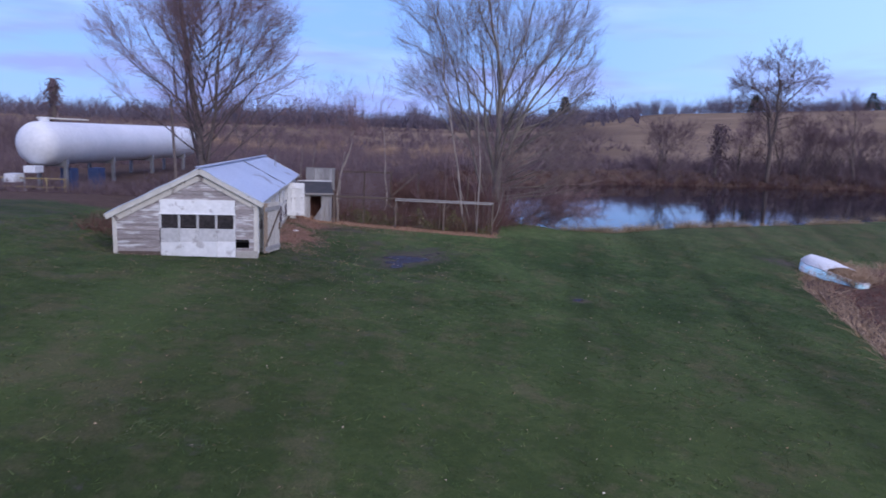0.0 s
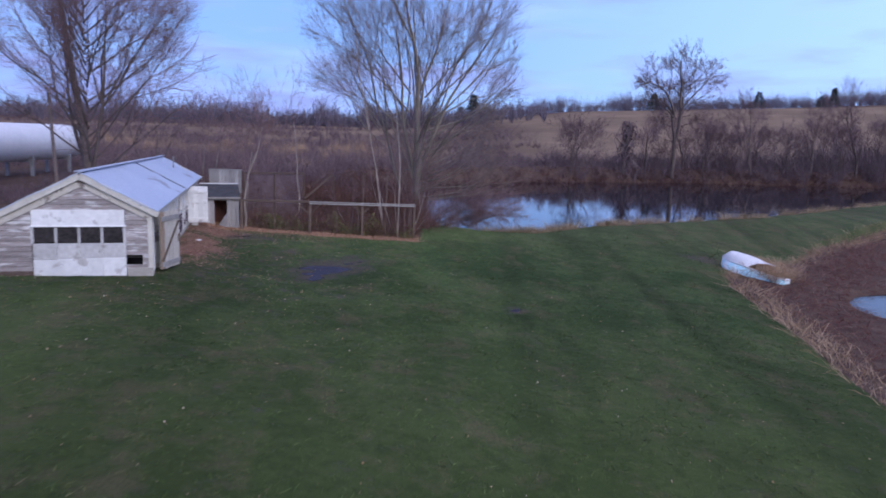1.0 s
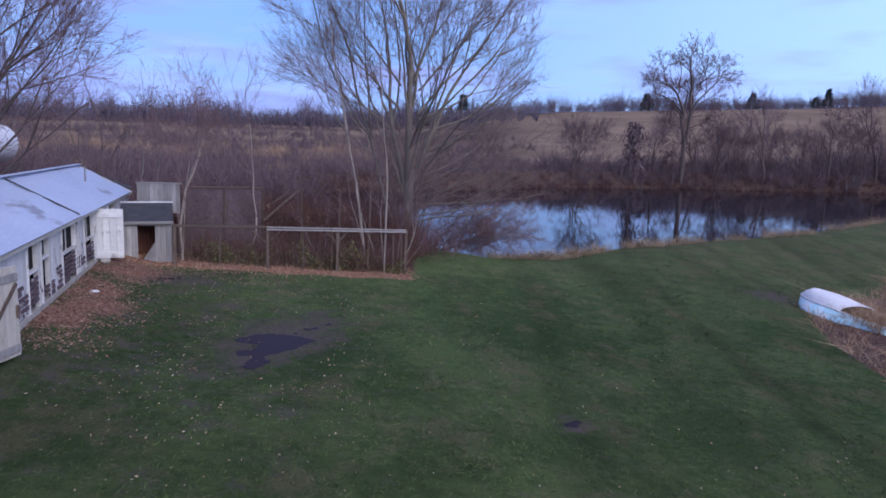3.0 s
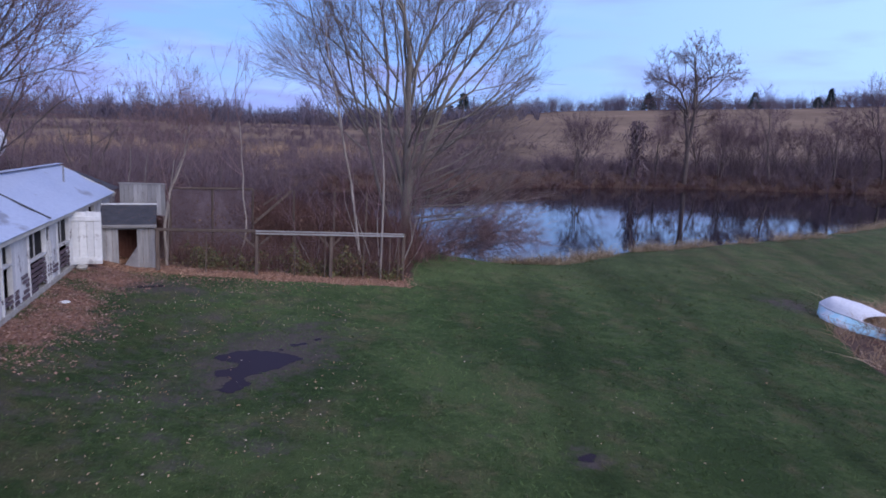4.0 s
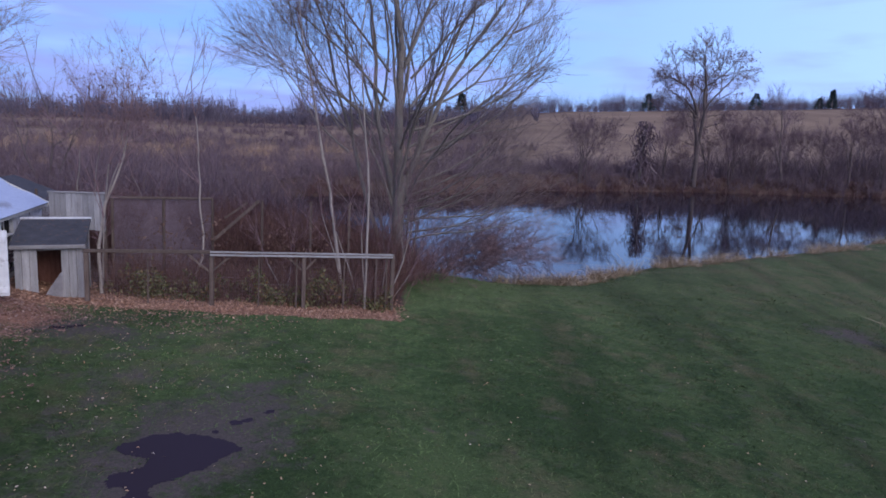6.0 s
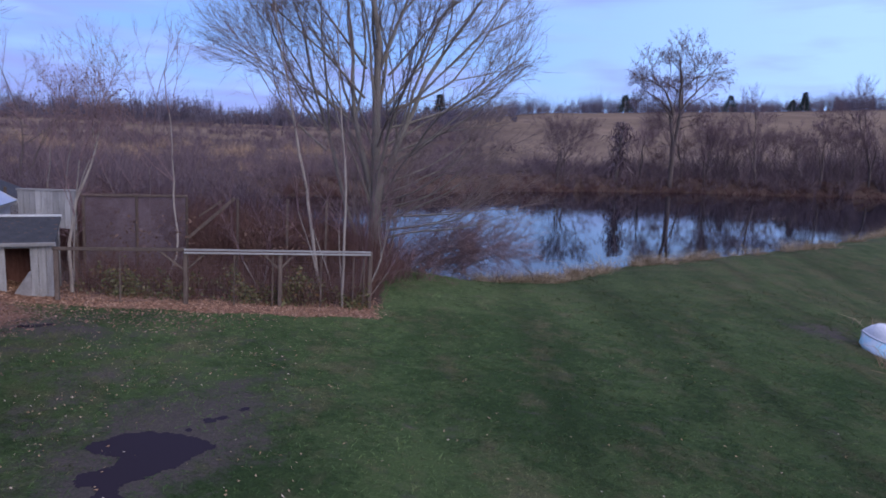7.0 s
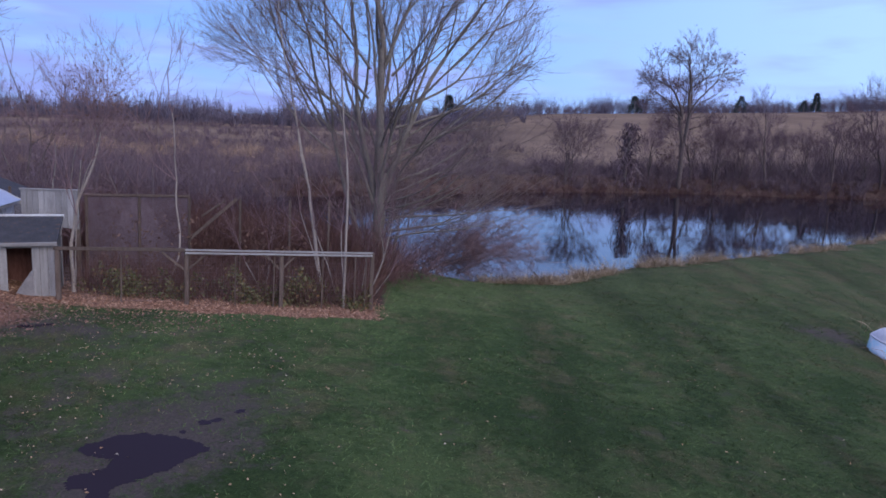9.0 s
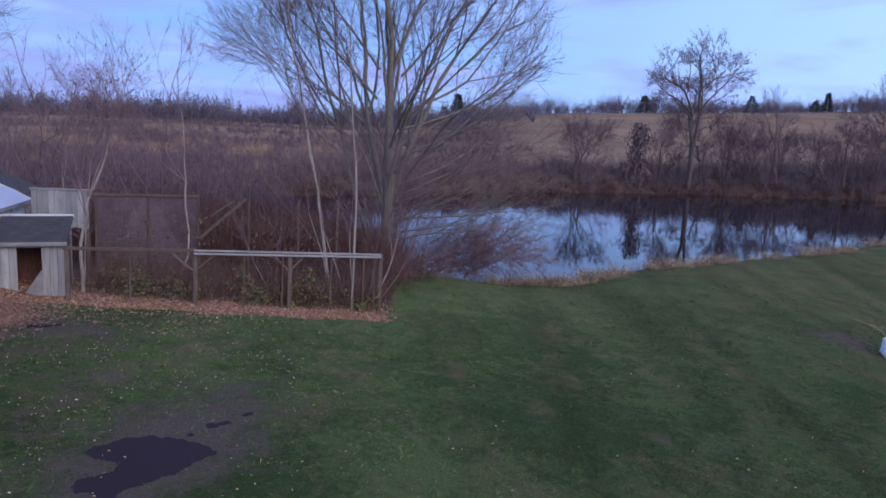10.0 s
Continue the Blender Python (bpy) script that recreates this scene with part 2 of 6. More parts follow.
M_LEAF_PALE = island_mat("pale_fallen_leaves", [(0.30, 0.20, 0.12), (0.46, 0.35, 0.22), (0.36, 0.20, 0.11), (0.62, 0.54, 0.42)])
M_LEAF_BROWN = island_mat("withered_leaves", [(0.12, 0.075, 0.055), (0.18, 0.11, 0.08), (0.10, 0.06, 0.05)])
M_LEAF_GREEN = island_mat("undergrowth_leaves", [(0.06, 0.075, 0.03), (0.13, 0.14, 0.06), (0.24, 0.21, 0.10), (0.10, 0.095, 0.045), (0.24, 0.13, 0.06)])
# greens lightened and greyed to paint in the haze of distance
M_CEDAR = island_mat("hazed_evergreen", [(0.035, 0.05, 0.05), (0.05, 0.07, 0.065), (0.07, 0.09, 0.085)])
M_MESH = mat("rusty_wire_netting", (0.18, 0.135, 0.15), (0.28, 0.215, 0.235), 3.0, 20, 0.8, 0.0, metal=0.2)


def water_mat(name, colour, rough, wave, scale, spec=0.5):
    m = bpy.data.materials.new(name)
    m.use_nodes = True
    n, l = m.node_tree.nodes, m.node_tree.links
    b = n["Principled BSDF"]
    b.inputs["Base Color"].default_value = (*colour, 1)
    b.inputs["Roughness"].default_value = rough
    b.inputs["IOR"].default_value = 1.333
    b.inputs["Specular IOR Level"].default_value = spec
    tc = n.new("ShaderNodeTexCoord")
    t = n.new("ShaderNodeTexNoise")
    t.inputs["Scale"].default_value = scale
    t.inputs["Detail"].default_value = 2
    l.new(tc.outputs["Object"], t.inputs["Vector"])
    bp = n.new("ShaderNodeBump")
    bp.inputs["Strength"].default_value = wave
    bp.inputs["Distance"].default_value = 0.02
    l.new(t.outputs["Fac"], bp.inputs["Height"])
    l.new(bp.outputs["Normal"], b.inputs["Normal"])
    return m


M_POND = water_mat("still_pond_water", (0.008, 0.010, 0.018), 0.03, 0.10, 1.2, 0.36)
M_PUDDLE = water_mat("muddy_puddle_water", (0.030, 0.023, 0.031), 0.25, 0.0, 3.0, 0.03)


# ---------------------------------------------------------------- mesh helpers
def from_arrays(name, verts, faces, material):
    """A mesh of triangles from numpy arrays."""
    me = bpy.data.meshes.new(name)
    verts = np.asarray(verts, dtype=np.float32).reshape(-1, 3)
    faces = np.asarray(faces, dtype=np.int32).reshape(-1, 3)
    me.vertices.add(len(verts))
    me.vertices.foreach_set("co", verts.ravel())
    me.loops.add(faces.size)
    me.loops.foreach_set("vertex_index", faces.ravel())
    me.polygons.add(len(faces))
    me.polygons.foreach_set("loop_start", np.arange(0, faces.size, 3, dtype=np.int32))
    me.polygons.foreach_set("loop_total", np.full(len(faces), 3, dtype=np.int32))
    me.materials.append(material)
    me.update()
    me.validate()
    return me


def part(name, bm, material, parent, label=""):
    """Link a bmesh as one mesh object under a thing or a part."""
    me = bpy.data.meshes.new(name)
    bm.to_mesh(me)
    bm.free()
    me.materials.append(material)
    ob = new(name, me)
    ob.parent = parent
    if label:
        tagged(ob, label)
    return ob


def mesh_part(name, me, parent, label=""):
    ob = new(name, me)
    ob.parent = parent
    if label:
        tagged(ob, label)
    return ob


def thing(name, m, label, category, group="", kind=""):
    ob = new(name)
    ob.matrix_basis = m
    return tagged(ob, label, category, group, kind)


def box(bm, x0, x1, y0, y1, z0, z1, m=None, bevel=0.0):
    """A box between the given limits, with its long edges softened."""
    r = bmesh.ops.create_cube(bm, size=1.0)
    vs = r["verts"]
    bmesh.ops.scale(bm, vec=(x1 - x0, y1 - y0, z1 - z0), verts=vs)
    bmesh.ops.translate(bm, vec=((x0 + x1) / 2, (y0 + y1) / 2, (z0 + z1) / 2), verts=vs)
    if bevel:
        es = list({e for v in vs for e in v.link_edges})
        g = bmesh.ops.bevel(bm, geom=es, offset=bevel, segments=1, affect="EDGES")
        vs = list({v for f in g["faces"] for v in f.verts} | {v for v in vs if v.is_valid})
    if m:
        bmesh.ops.transform(bm, matrix=m, verts=vs)
    return vs


def box_part(name, lim, material, parent, label="", m=None, bevel=0.006):
    bm = bmesh.new()
    box(bm, *lim, m=m, bevel=bevel)
    return part(name, bm, material, parent, label)


def plank(p, q, width, thick, up=(0, 0, 1)):
    """A box beam from p to q as a bmesh; width lies across up."""
    p, q = Vector(p), Vector(q)
    d = (q - p)
    ln = d.length
    d.normalize()
    side = d.cross(Vector(up)).normalized()
    top = side.cross(d)
    m = Matrix((side, d, top)).transposed().to_4x4()
    m.translation = p
    bm = bmesh.new()
    box(bm, -width / 2, width / 2, 0, ln, -thick / 2, thick / 2, m=m, bevel=min(width, thick) * 0.12)
    return bm


def cyl(bm, p, q, r0, r1, n=12, caps=True):
    p, q = Vector(p), Vector(q)
    d = q - p
    m = Matrix.Translation((p + q) / 2) @ d.to_track_quat("Z", "Y").to_matrix().to_4x4()
    bmesh.ops.create_cone(bm, cap_ends=caps, segments=n, radius1=r0, radius2=r1, depth=d.length, matrix=m)


# ---------------------------------------------------------------- terrain
WATER = -0.80
NEAR_X = [-30, -8, -3, 1, 3.3, 5.7, 6.5, 8, 10, 11.5, 15.2, 18.8, 23.4, 28.5, 35.3, 47, 60, 80, 110, 140]
NEAR_Y = [78, 70, 58, 48, 43.7, 42.5, 41.7, 41.4, 41.5, 42.7, 45.4, 46.9, 49.2, 51.6, 55.7, 64, 72, 83, 97, 106]
FAR_X = [-30, -8, 0, 7.4, 12, 20, 32, 48, 72, 100, 140]
FAR_Y = [78, 76, 80, 83.5, 86, 92, 97, 100, 99, 101, 106]
MARSH_X = [12.0, 12.2, 13.0, 13.9, 15.1, 15.8, 17.0, 20.5, 24, 29, 36, 46]
MARSH_Y = [5, 15.5, 18.5, 21.2, 26.0, 29.5, 32.4, 35.8, 37.5, 43.0, 47.5, 54]


def smooth(a, b, v):
    t = np.clip((v - a) / (b - a), 0, 1)
    return t * t * (3 - 2 * t)


def lawn(x, y):
    X = (np.clip(x, -16, 32) - 4) / 10
    Y = (np.clip(y, 2, 54) - 26) / 12
    return (-0.307 - 0.822 * X - 0.006 * Y - 0.054 * X * X + 0.345 * X * Y + 0.017 * Y * Y
            - 0.054 * X ** 3 + 0.026 * X * X * Y + 0.081 * X * Y * Y)


def marsh_in(x, y):
    """Metres into the marsh from its edge, negative on the lawn."""
    ey = np.interp(x, MARSH_X, MARSH_Y)
    ex = np.interp(y, MARSH_Y, MARSH_X)
    return np.minimum((x - ex), (ey - y) * 1.0)


def pond_in(x, y):
    return np.minimum(y - np.interp(x, NEAR_X, NEAR_Y), np.interp(x, FAR_X, FAR_Y) - y)


WET = float(lawn(-4.95, 31.3)) - 0.01


def ground(x, y):
    """Height of the ground, in metres."""
    x, y = np.asarray(x, dtype=float), np.asarray(y, dtype=float)
    z = np.clip(lawn(x, y), -1.6, 2.2)
    # raised strip along the hen house, and the fill at its door
    s = (y - 20.85) * 0.987 - (x + 5.41) * 0.163
    w = (x + 5.41) * 0.987 + (y - 20.85) * 0.163
    by_wall = smooth(1.6, 0.0, np.abs(w + 2.1) - 2.1) * smooth(-1.5, 0.3, s) * smooth(20.0, 17.0, s)
    z = z + (0.74 - 0.0105 * s - z) * by_wall * 0.9
    # level pans where the rain stands
    pan = smooth(3.9, 2.4, np.hypot((x + 0.9) / 1.1, y - 25.6))
    z = z + (0.055 - z) * pan
    pan = smooth(1.5, 0.8, np.hypot(x + 4.95, y - 31.3))
    z = z + (WET - z) * pan
    pan = smooth(1.0, 0.4, np.hypot(x - 4.65, y - 21.4))
    z = z + (-0.385 - z) * pan
    # marsh beside the lawn
    mi = marsh_in(x, y)
    z = np.where(mi > -1, z + (np.minimum(z, -1.45 - 0.12 * smooth(1, 6, mi) - 0.55 * smooth(4.6, 2.8, np.hypot((x - 24.4) * 0.9, y - 26.6))) - z) * smooth(-0.2, 1.6, mi), z)
    # open country: low ground left of the pond, rising field behind it
    n1 = np.sin(x * 0.031 + 1.3) * np.cos(y * 0.027) + 0.5 * np.sin(x * 0.083 + y * 0.061)
    far = 0.9 + 0.25 * n1 + 0.006 * np.clip(y - 60, 0, 200)
    hill = smooth(104, 330, y) * (14.2 + 0.05 * np.clip(x - 60, -60, 260)) * smooth(-30, 75, x - 0.12 * (y - 120))
    hill = hill + smooth(95, 300, y) * 5.6 * (1 - smooth(-30, 75, x - 0.12 * (y - 120)))
    rise = smooth(250, 900, np.hypot(x, y)) * 9
    far = far + hill + rise
    out = smooth(40, 62, np.hypot(x * 0.9 - 4, y - 22))
    beyond = smooth(-2.0, 6.0, y - np.interp(x, FAR_X, FAR_Y))
    left = smooth(40, 52, y) * smooth(2, -6, x)
    mix_far = np.maximum(np.maximum(out * (1 - smooth(-6, 0, pond_in(x, y)) * 0), beyond), left)
    right_bank = smooth(24, 40, x) * (y < np.interp(x, NEAR_X, NEAR_Y) + 1)
    mix_far = mix_far * (1 - right_bank)
    z = z + (far - z) * mix_far
    z = np.where(right_bank > 0, z + (-0.55 - z) * right_bank * (mi < 0), z)
    # shores and bed of the pond
    pi = pond_in(x, y)
    shore = smooth(-2.5, -0.1, pi)
    z = z + (WATER + 0.10 - z) * shore
    z = np.where(pi > -0.1, WATER + 0.10 - 0.35 * np.clip(pi + 0.1, 0, 5), z)
    return z


def stretched(lo, hi, a, b, step, growth):
    """Grid lines: even steps between a and b, growing ones out to lo and hi."""
    inner = list(np.arange(a, b + step / 2, step))
    s, v, up = step, b, []
    while v < hi:
        s *= growth
        v += s
        up.append(v)
    s, v, down = step, a, []
    while v > lo:
        s *= growth
        v -= s
        down.append(v)
    return np.array(down[::-1] + inner + up)


gx = stretched(-2500, 2500, -12, 24, 0.24, 1.05)
gy = stretched(-2500, 3000, 4, 52, 0.24, 1.05)
GX, GY = np.meshgrid(gx, gy)
GZ = ground(GX, GY)
nx, ny = len(gx), len(gy)
rough_n = np.random.default_rng(3).normal(0, 0.006, GZ.shape) * (np.hypot(GX, GY) < 80) * smooth(1.6, 2.6, np.hypot((GX + 0.9) / 1.1, GY - 25.6))
idx = np.arange(nx * ny).reshape(ny, nx)
q = np.stack([idx[:-1, :-1], idx[:-1, 1:], idx[1:, 1:], idx[1:, :-1]], -1).reshape(-1, 4)
tris = np.concatenate([q[:, [0, 1, 2]], q[:, [0, 2, 3]]])


def litter_mask(x, y):
    s = (y - 20.85) * 0.987 - (x + 5.41) * 0.163
    w = (x + 5.41) * 0.987 + (y - 20.85) * 0.163
    strip = (smooth(33.55, 33.95, y + 0.12 * (2.5 - x) * 0.3 + 0.1 * np.sin(x * 2.7)) + 0.28 * smooth(30.5, 33.4, y) * smooth(1.0, -3.0, x)) * smooth(36.5, 35.5, y) * smooth(3.0, 2.3, x) * smooth(-9, -7, x)
    wall = smooth(2.6 + 0.5 * np.sin(s * 1.3), 0.2, w) * smooth(-1, 0, w) * smooth(1.0, 5.0, s) * smooth(18, 15, s) * (0.66 + 0.34 * np.sin(x * 2.3 + 1.4 * np.sin(y * 1.7)) * np.sin(y * 1.9 + 0.7))
    left = smooth(-4.6, -6.2, w + 0.15 * np.sin(s)) * smooth(-6.5, -5.2, w) * smooth(-1, 1, s) * smooth(17, 14, s)
    return np.clip(strip + wall + left * 0.9, 0, 1)


def mud_mask(x, y):
    d = np.hypot((x + 0.75 - 0.30 * (y - 26)) / 1.2, (y - 25.8) / 2.1)
    m = 0.62 * smooth(1.8, 0.2, d) + smooth(0.7, 0.1, np.hypot(x - 4.65, y - 21.5)) * 0.6
    # dark patch beside the boat's bow, drawn in the soil colour
    m = m + 0.7 * smooth(1.5, 0.2, np.hypot((x - 17.5) * 0.8, (y - 35.6) * 0.9))
    m = m + 0.6 * smooth(1.3, 0.2, np.hypot((x + 5.0) * 0.7, y - 31.3))
    m = m + 0.24 * smooth(2.0, -2.5, x) * smooth(15, 23, y) * smooth(34, 31, y)
    return np.clip(m, 0, 1)


def field_mask(x, y):
    hill_side = smooth(118, 122, y) * smooth(20, 40, x - 0.12 * (y - 120) + 6 * np.sin(y * 0.05)) * smooth(305, 300, y)
    gold = (0.30 + 0.70 * smooth(-0.1, 0.5, np.sin(y * 0.085 + 2.0 * np.sin(x * 0.045) + 0.6 * np.sin(x * 0.17)))) * smooth(92, 112, y + 6 * np.sin(x * 0.09)) * smooth(275, 255, y) * smooth(26, 4, x - 0.12 * (y - 100))
    strip = smooth(192, 198, y) * smooth(222, 216, y) * smooth(20, 0, x - 0.12 * (y - 100))
    return np.clip(hill_side + np.maximum(gold, strip), 0, 1)


def wild_mask(x, y):
    pi = pond_in(x, y)
    w = smooth(-0.7, -0.1, pi) * (pi < 0.4) * 0.6
    w = np.maximum(w, smooth(-0.15, 0.4, marsh_in(x, y)) * (y < 60))
    w = np.maximum(w, smooth(-4.0, -1.5, y - np.interp(x, FAR_X, FAR_Y)))
    w = np.maximum(w, smooth(35.0, 35.7, y) * smooth(3.2, 2.6, x - 0.05 * (y - 35)) * smooth(-60, -40, x))
    w = np.maximum(w, smooth(-10.2, -12.5, x) * smooth(26, 31, y))
    return np.clip(w, 0, 1)


me = from_arrays("ground", np.stack([GX, GY, GZ + rough_n], -1), tris, mat("unused", (0.1,) * 3, (0.1,) * 3))
me.materials.clear()
for key, fn in (("litter", litter_mask), ("mud", mud_mask), ("field", field_mask), ("wild", wild_mask)):
    at = me.attributes.new(key, "FLOAT", "POINT")
    at.data.foreach_set("value", fn(GX, GY).astype(np.float32).ravel())


class Nodes:
    """Short names for the nodes of one material."""

    def __init__(self, name, rough, spec):
        self.m = bpy.data.materials.new(name)
        self.m.use_nodes = True
        self.n, self.l = self.m.node_tree.nodes, self.m.node_tree.links
        self.b = self.n["Principled BSDF"]
        self.b.inputs["Roughness"].default_value = rough
        self.b.inputs["Specular IOR Level"].default_value = spec
        self.tc = self.n.new("ShaderNodeTexCoord")

    def noise(self, scale, detail=4, rough=0.55, stretch=(1, 1, 1), turn=0.0):
        t = self.n.new("ShaderNodeTexNoise")
        t.inputs["Scale"].default_value = scale
        t.inputs["Detail"].default_value = detail
        t.inputs["Roughness"].default_value = rough
        mp = self.n.new("ShaderNodeMapping")
        mp.inputs["Scale"].default_value = stretch
        mp.inputs["Rotation"].default_value = (0, 0, radians(turn))
        self.l.new(self.tc.outputs["Object"], mp.inputs["Vector"])
        self.l.new(mp.outputs["Vector"], t.inputs["Vector"])
        return t.outputs["Fac"]

    def span(self, v, a, b_, lo=0.0, hi=1.0):
        r = self.n.new("ShaderNodeMapRange")
        r.inputs["From Min"].default_value, r.inputs["From Max"].default_value = a, b_
        r.inputs["To Min"].default_value, r.inputs["To Max"].default_value = lo, hi
        self.l.new(v, r.inputs["Value"])
        return r.outputs["Result"]

    def blend(self, f, a, c):
        x = self.n.new("ShaderNodeMix")
        x.data_type = "RGBA"
        for v, k in ((f, "Factor"), (a, "A"), (c, "B")):
            if isinstance(v, tuple):
                x.inputs[k].default_value = (*v, 1)
            else:
                self.l.new(v, x.inputs[k])
        return x.outputs["Result"]

    def attr(self, key):
        a = self.n.new("ShaderNodeAttribute")
        a.attribute_name = key
        return a.outputs["Fac"]

    def math(self, a, c, op="MULTIPLY"):
        x = self.n.new("ShaderNodeMath")
        x.operation = op
        for v, k in ((a, 0), (c, 1)):
            if isinstance(v, float):
                x.inputs[k].default_value = v
            else:
                self.l.new(v, x.inputs[k])
        return x.outputs["Value"]

    def value(self, colour, v):
        h = self.n.new("ShaderNodeHueSaturation")
        self.l.new(v, h.inputs["Value"])
        self.l.new(colour, h.inputs["Color"])
        return h.outputs["Color"]

    def grass(self):
        """The lawn's colour: greens in drifts and tufts, thin straw patches, mowing swaths."""
        fine, mid, coarse = self.noise(26, 5, 0.75), self.noise(1.7, 7, 0.70), self.noise(0.23, 3)
        clump = self.noise(1.1, 9, 0.78)
        tuft = self.noise(5.5, 6, 0.72)
        streak = self.noise(0.75, 4, 0.55, (1.0, 0.6, 1.0), 10)
        at = self.n.new("ShaderNodeSeparateXYZ")
        self.l.new(self.tc.outputs["Object"], at.inputs["Vector"])
        g = self.blend(self.span(fine, 0.3, 0.7), (0.017, 0.034, 0.012), (0.048, 0.080, 0.027))
        g2 = self.blend(self.span(fine, 0.3, 0.7), (0.037, 0.064, 0.022), (0.087, 0.123, 0.046))
        g = self.blend(self.span(self.math(self.math(coarse, clump, "ADD"), self.span(tuft, 0.3, 0.7, -0.17, 0.17), "ADD"), 0.90, 1.12), g, g2)
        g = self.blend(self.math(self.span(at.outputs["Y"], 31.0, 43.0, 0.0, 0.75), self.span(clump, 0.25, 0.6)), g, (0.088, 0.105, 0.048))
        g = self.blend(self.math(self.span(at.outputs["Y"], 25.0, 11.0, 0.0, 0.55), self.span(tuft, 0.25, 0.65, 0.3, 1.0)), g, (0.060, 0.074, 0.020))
        straw = self.blend(self.span(fine, 0.3, 0.7), (0.060, 0.054, 0.030), (0.165, 0.138, 0.080))
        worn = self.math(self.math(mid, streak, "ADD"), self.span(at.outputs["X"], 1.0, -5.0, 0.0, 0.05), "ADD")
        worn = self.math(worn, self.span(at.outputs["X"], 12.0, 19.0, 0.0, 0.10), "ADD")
        g = self.blend(self.span(worn, 1.02, 1.24, 0.0, 0.55), g, straw)
        g = self.blend(self.math(self.span(self.noise(3.2, 8, 0.8), 0.52, 0.70, 0.0, 0.36), self.span(coarse, 0.35, 0.6)), g, straw)
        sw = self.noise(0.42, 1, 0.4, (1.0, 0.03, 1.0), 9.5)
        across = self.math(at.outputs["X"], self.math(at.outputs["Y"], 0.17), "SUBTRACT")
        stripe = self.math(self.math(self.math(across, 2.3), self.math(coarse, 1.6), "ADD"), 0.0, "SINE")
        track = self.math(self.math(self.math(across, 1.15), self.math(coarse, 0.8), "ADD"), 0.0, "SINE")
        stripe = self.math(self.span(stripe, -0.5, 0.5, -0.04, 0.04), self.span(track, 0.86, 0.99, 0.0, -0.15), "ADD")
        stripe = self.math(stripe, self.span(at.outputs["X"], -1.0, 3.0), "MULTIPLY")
        # grass gets darker towards the right, fading out before the shore
        darker_right = self.math(self.span(at.outputs["X"], 3.5, 7.0, 0.0, -0.17), self.span(at.outputs["Y"], 35.0, 29.0), "MULTIPLY")
        stripe = self.math(stripe, darker_right, "ADD")
        # value also follows place: lighter mid-lawn and towards the pond
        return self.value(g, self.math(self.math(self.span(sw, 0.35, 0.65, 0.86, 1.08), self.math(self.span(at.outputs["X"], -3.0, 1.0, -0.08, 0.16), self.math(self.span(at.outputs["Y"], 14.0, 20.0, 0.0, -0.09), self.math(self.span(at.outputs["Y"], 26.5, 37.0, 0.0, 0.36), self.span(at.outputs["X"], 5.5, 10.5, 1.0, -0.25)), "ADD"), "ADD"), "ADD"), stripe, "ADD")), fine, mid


def ground_mat():
    k = Nodes("lawn_and_soil", 0.95, 0.1)
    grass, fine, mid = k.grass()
    grass = k.value(grass, k.span(mid, 0.0, 1.0, 0.92, 1.0))
    soil = k.blend(k.span(fine, 0.3, 0.7), (0.045, 0.037, 0.036), (0.115, 0.094, 0.087))
    leaves = k.blend(k.span(k.noise(14, 4, 0.7), 0.35, 0.65), (0.15, 0.08, 0.058), (0.30, 0.165, 0.11))
    tan = k.blend(k.span(k.noise(0.05, 6, 0.6), 0.35, 0.65), (0.17, 0.118, 0.08), (0.26, 0.185, 0.125))
    tan = k.blend(k.span(k.noise(0.35, 4, 0.6, (0.25, 1, 1)), 0.45, 0.7, 0.0, 0.5), tan, (0.14, 0.10, 0.07))
    scrub = k.blend(k.span(mid, 0.35, 0.65), (0.062, 0.040, 0.036), (0.125, 0.082, 0.062))
    c = k.blend(k.span(k.math(k.attr("mud"), k.span(k.noise(1.5, 10, 0.78), 0.3, 0.7, -0.6, 0.5), "ADD"), 0.12, 0.62, 0.0, 0.9), grass, soil)
    c = k.blend(k.span(k.math(k.attr("litter"), k.noise(5.0, 5), "ADD"), 0.85, 1.2), c, leaves)
    c = k.blend(k.span(k.math(k.attr("wild"), k.noise(1.2, 5), "ADD"), 0.8, 1.1), c, scrub)
    c = k.blend(k.attr("field"), c, tan)
    k.l.new(c, k.b.inputs["Base Color"])
    bp = k.n.new("ShaderNodeBump")
    bp.inputs["Strength"].default_value = 0.6
    bp.inputs["Distance"].default_value = 0.04
    k.l.new(k.math(fine, mid, "ADD"), bp.inputs["Height"])
    k.l.new(bp.outputs["Normal"], k.b.inputs["Normal"])
    return k.m


def blade_mat():
    k = Nodes("mown_grass_blades", 0.8, 0.15)
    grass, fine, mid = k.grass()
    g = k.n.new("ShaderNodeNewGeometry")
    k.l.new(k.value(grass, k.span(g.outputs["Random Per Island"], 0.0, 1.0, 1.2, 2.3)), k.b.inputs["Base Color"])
    return k.m


me.materials.append(ground_mat())
for p in me.polygons:
    p.use_smooth = True
tagged(new("ground", me), "uneven green lawn sloping to a pond, with rough land and tan fields behind", "ground", kind="structure")


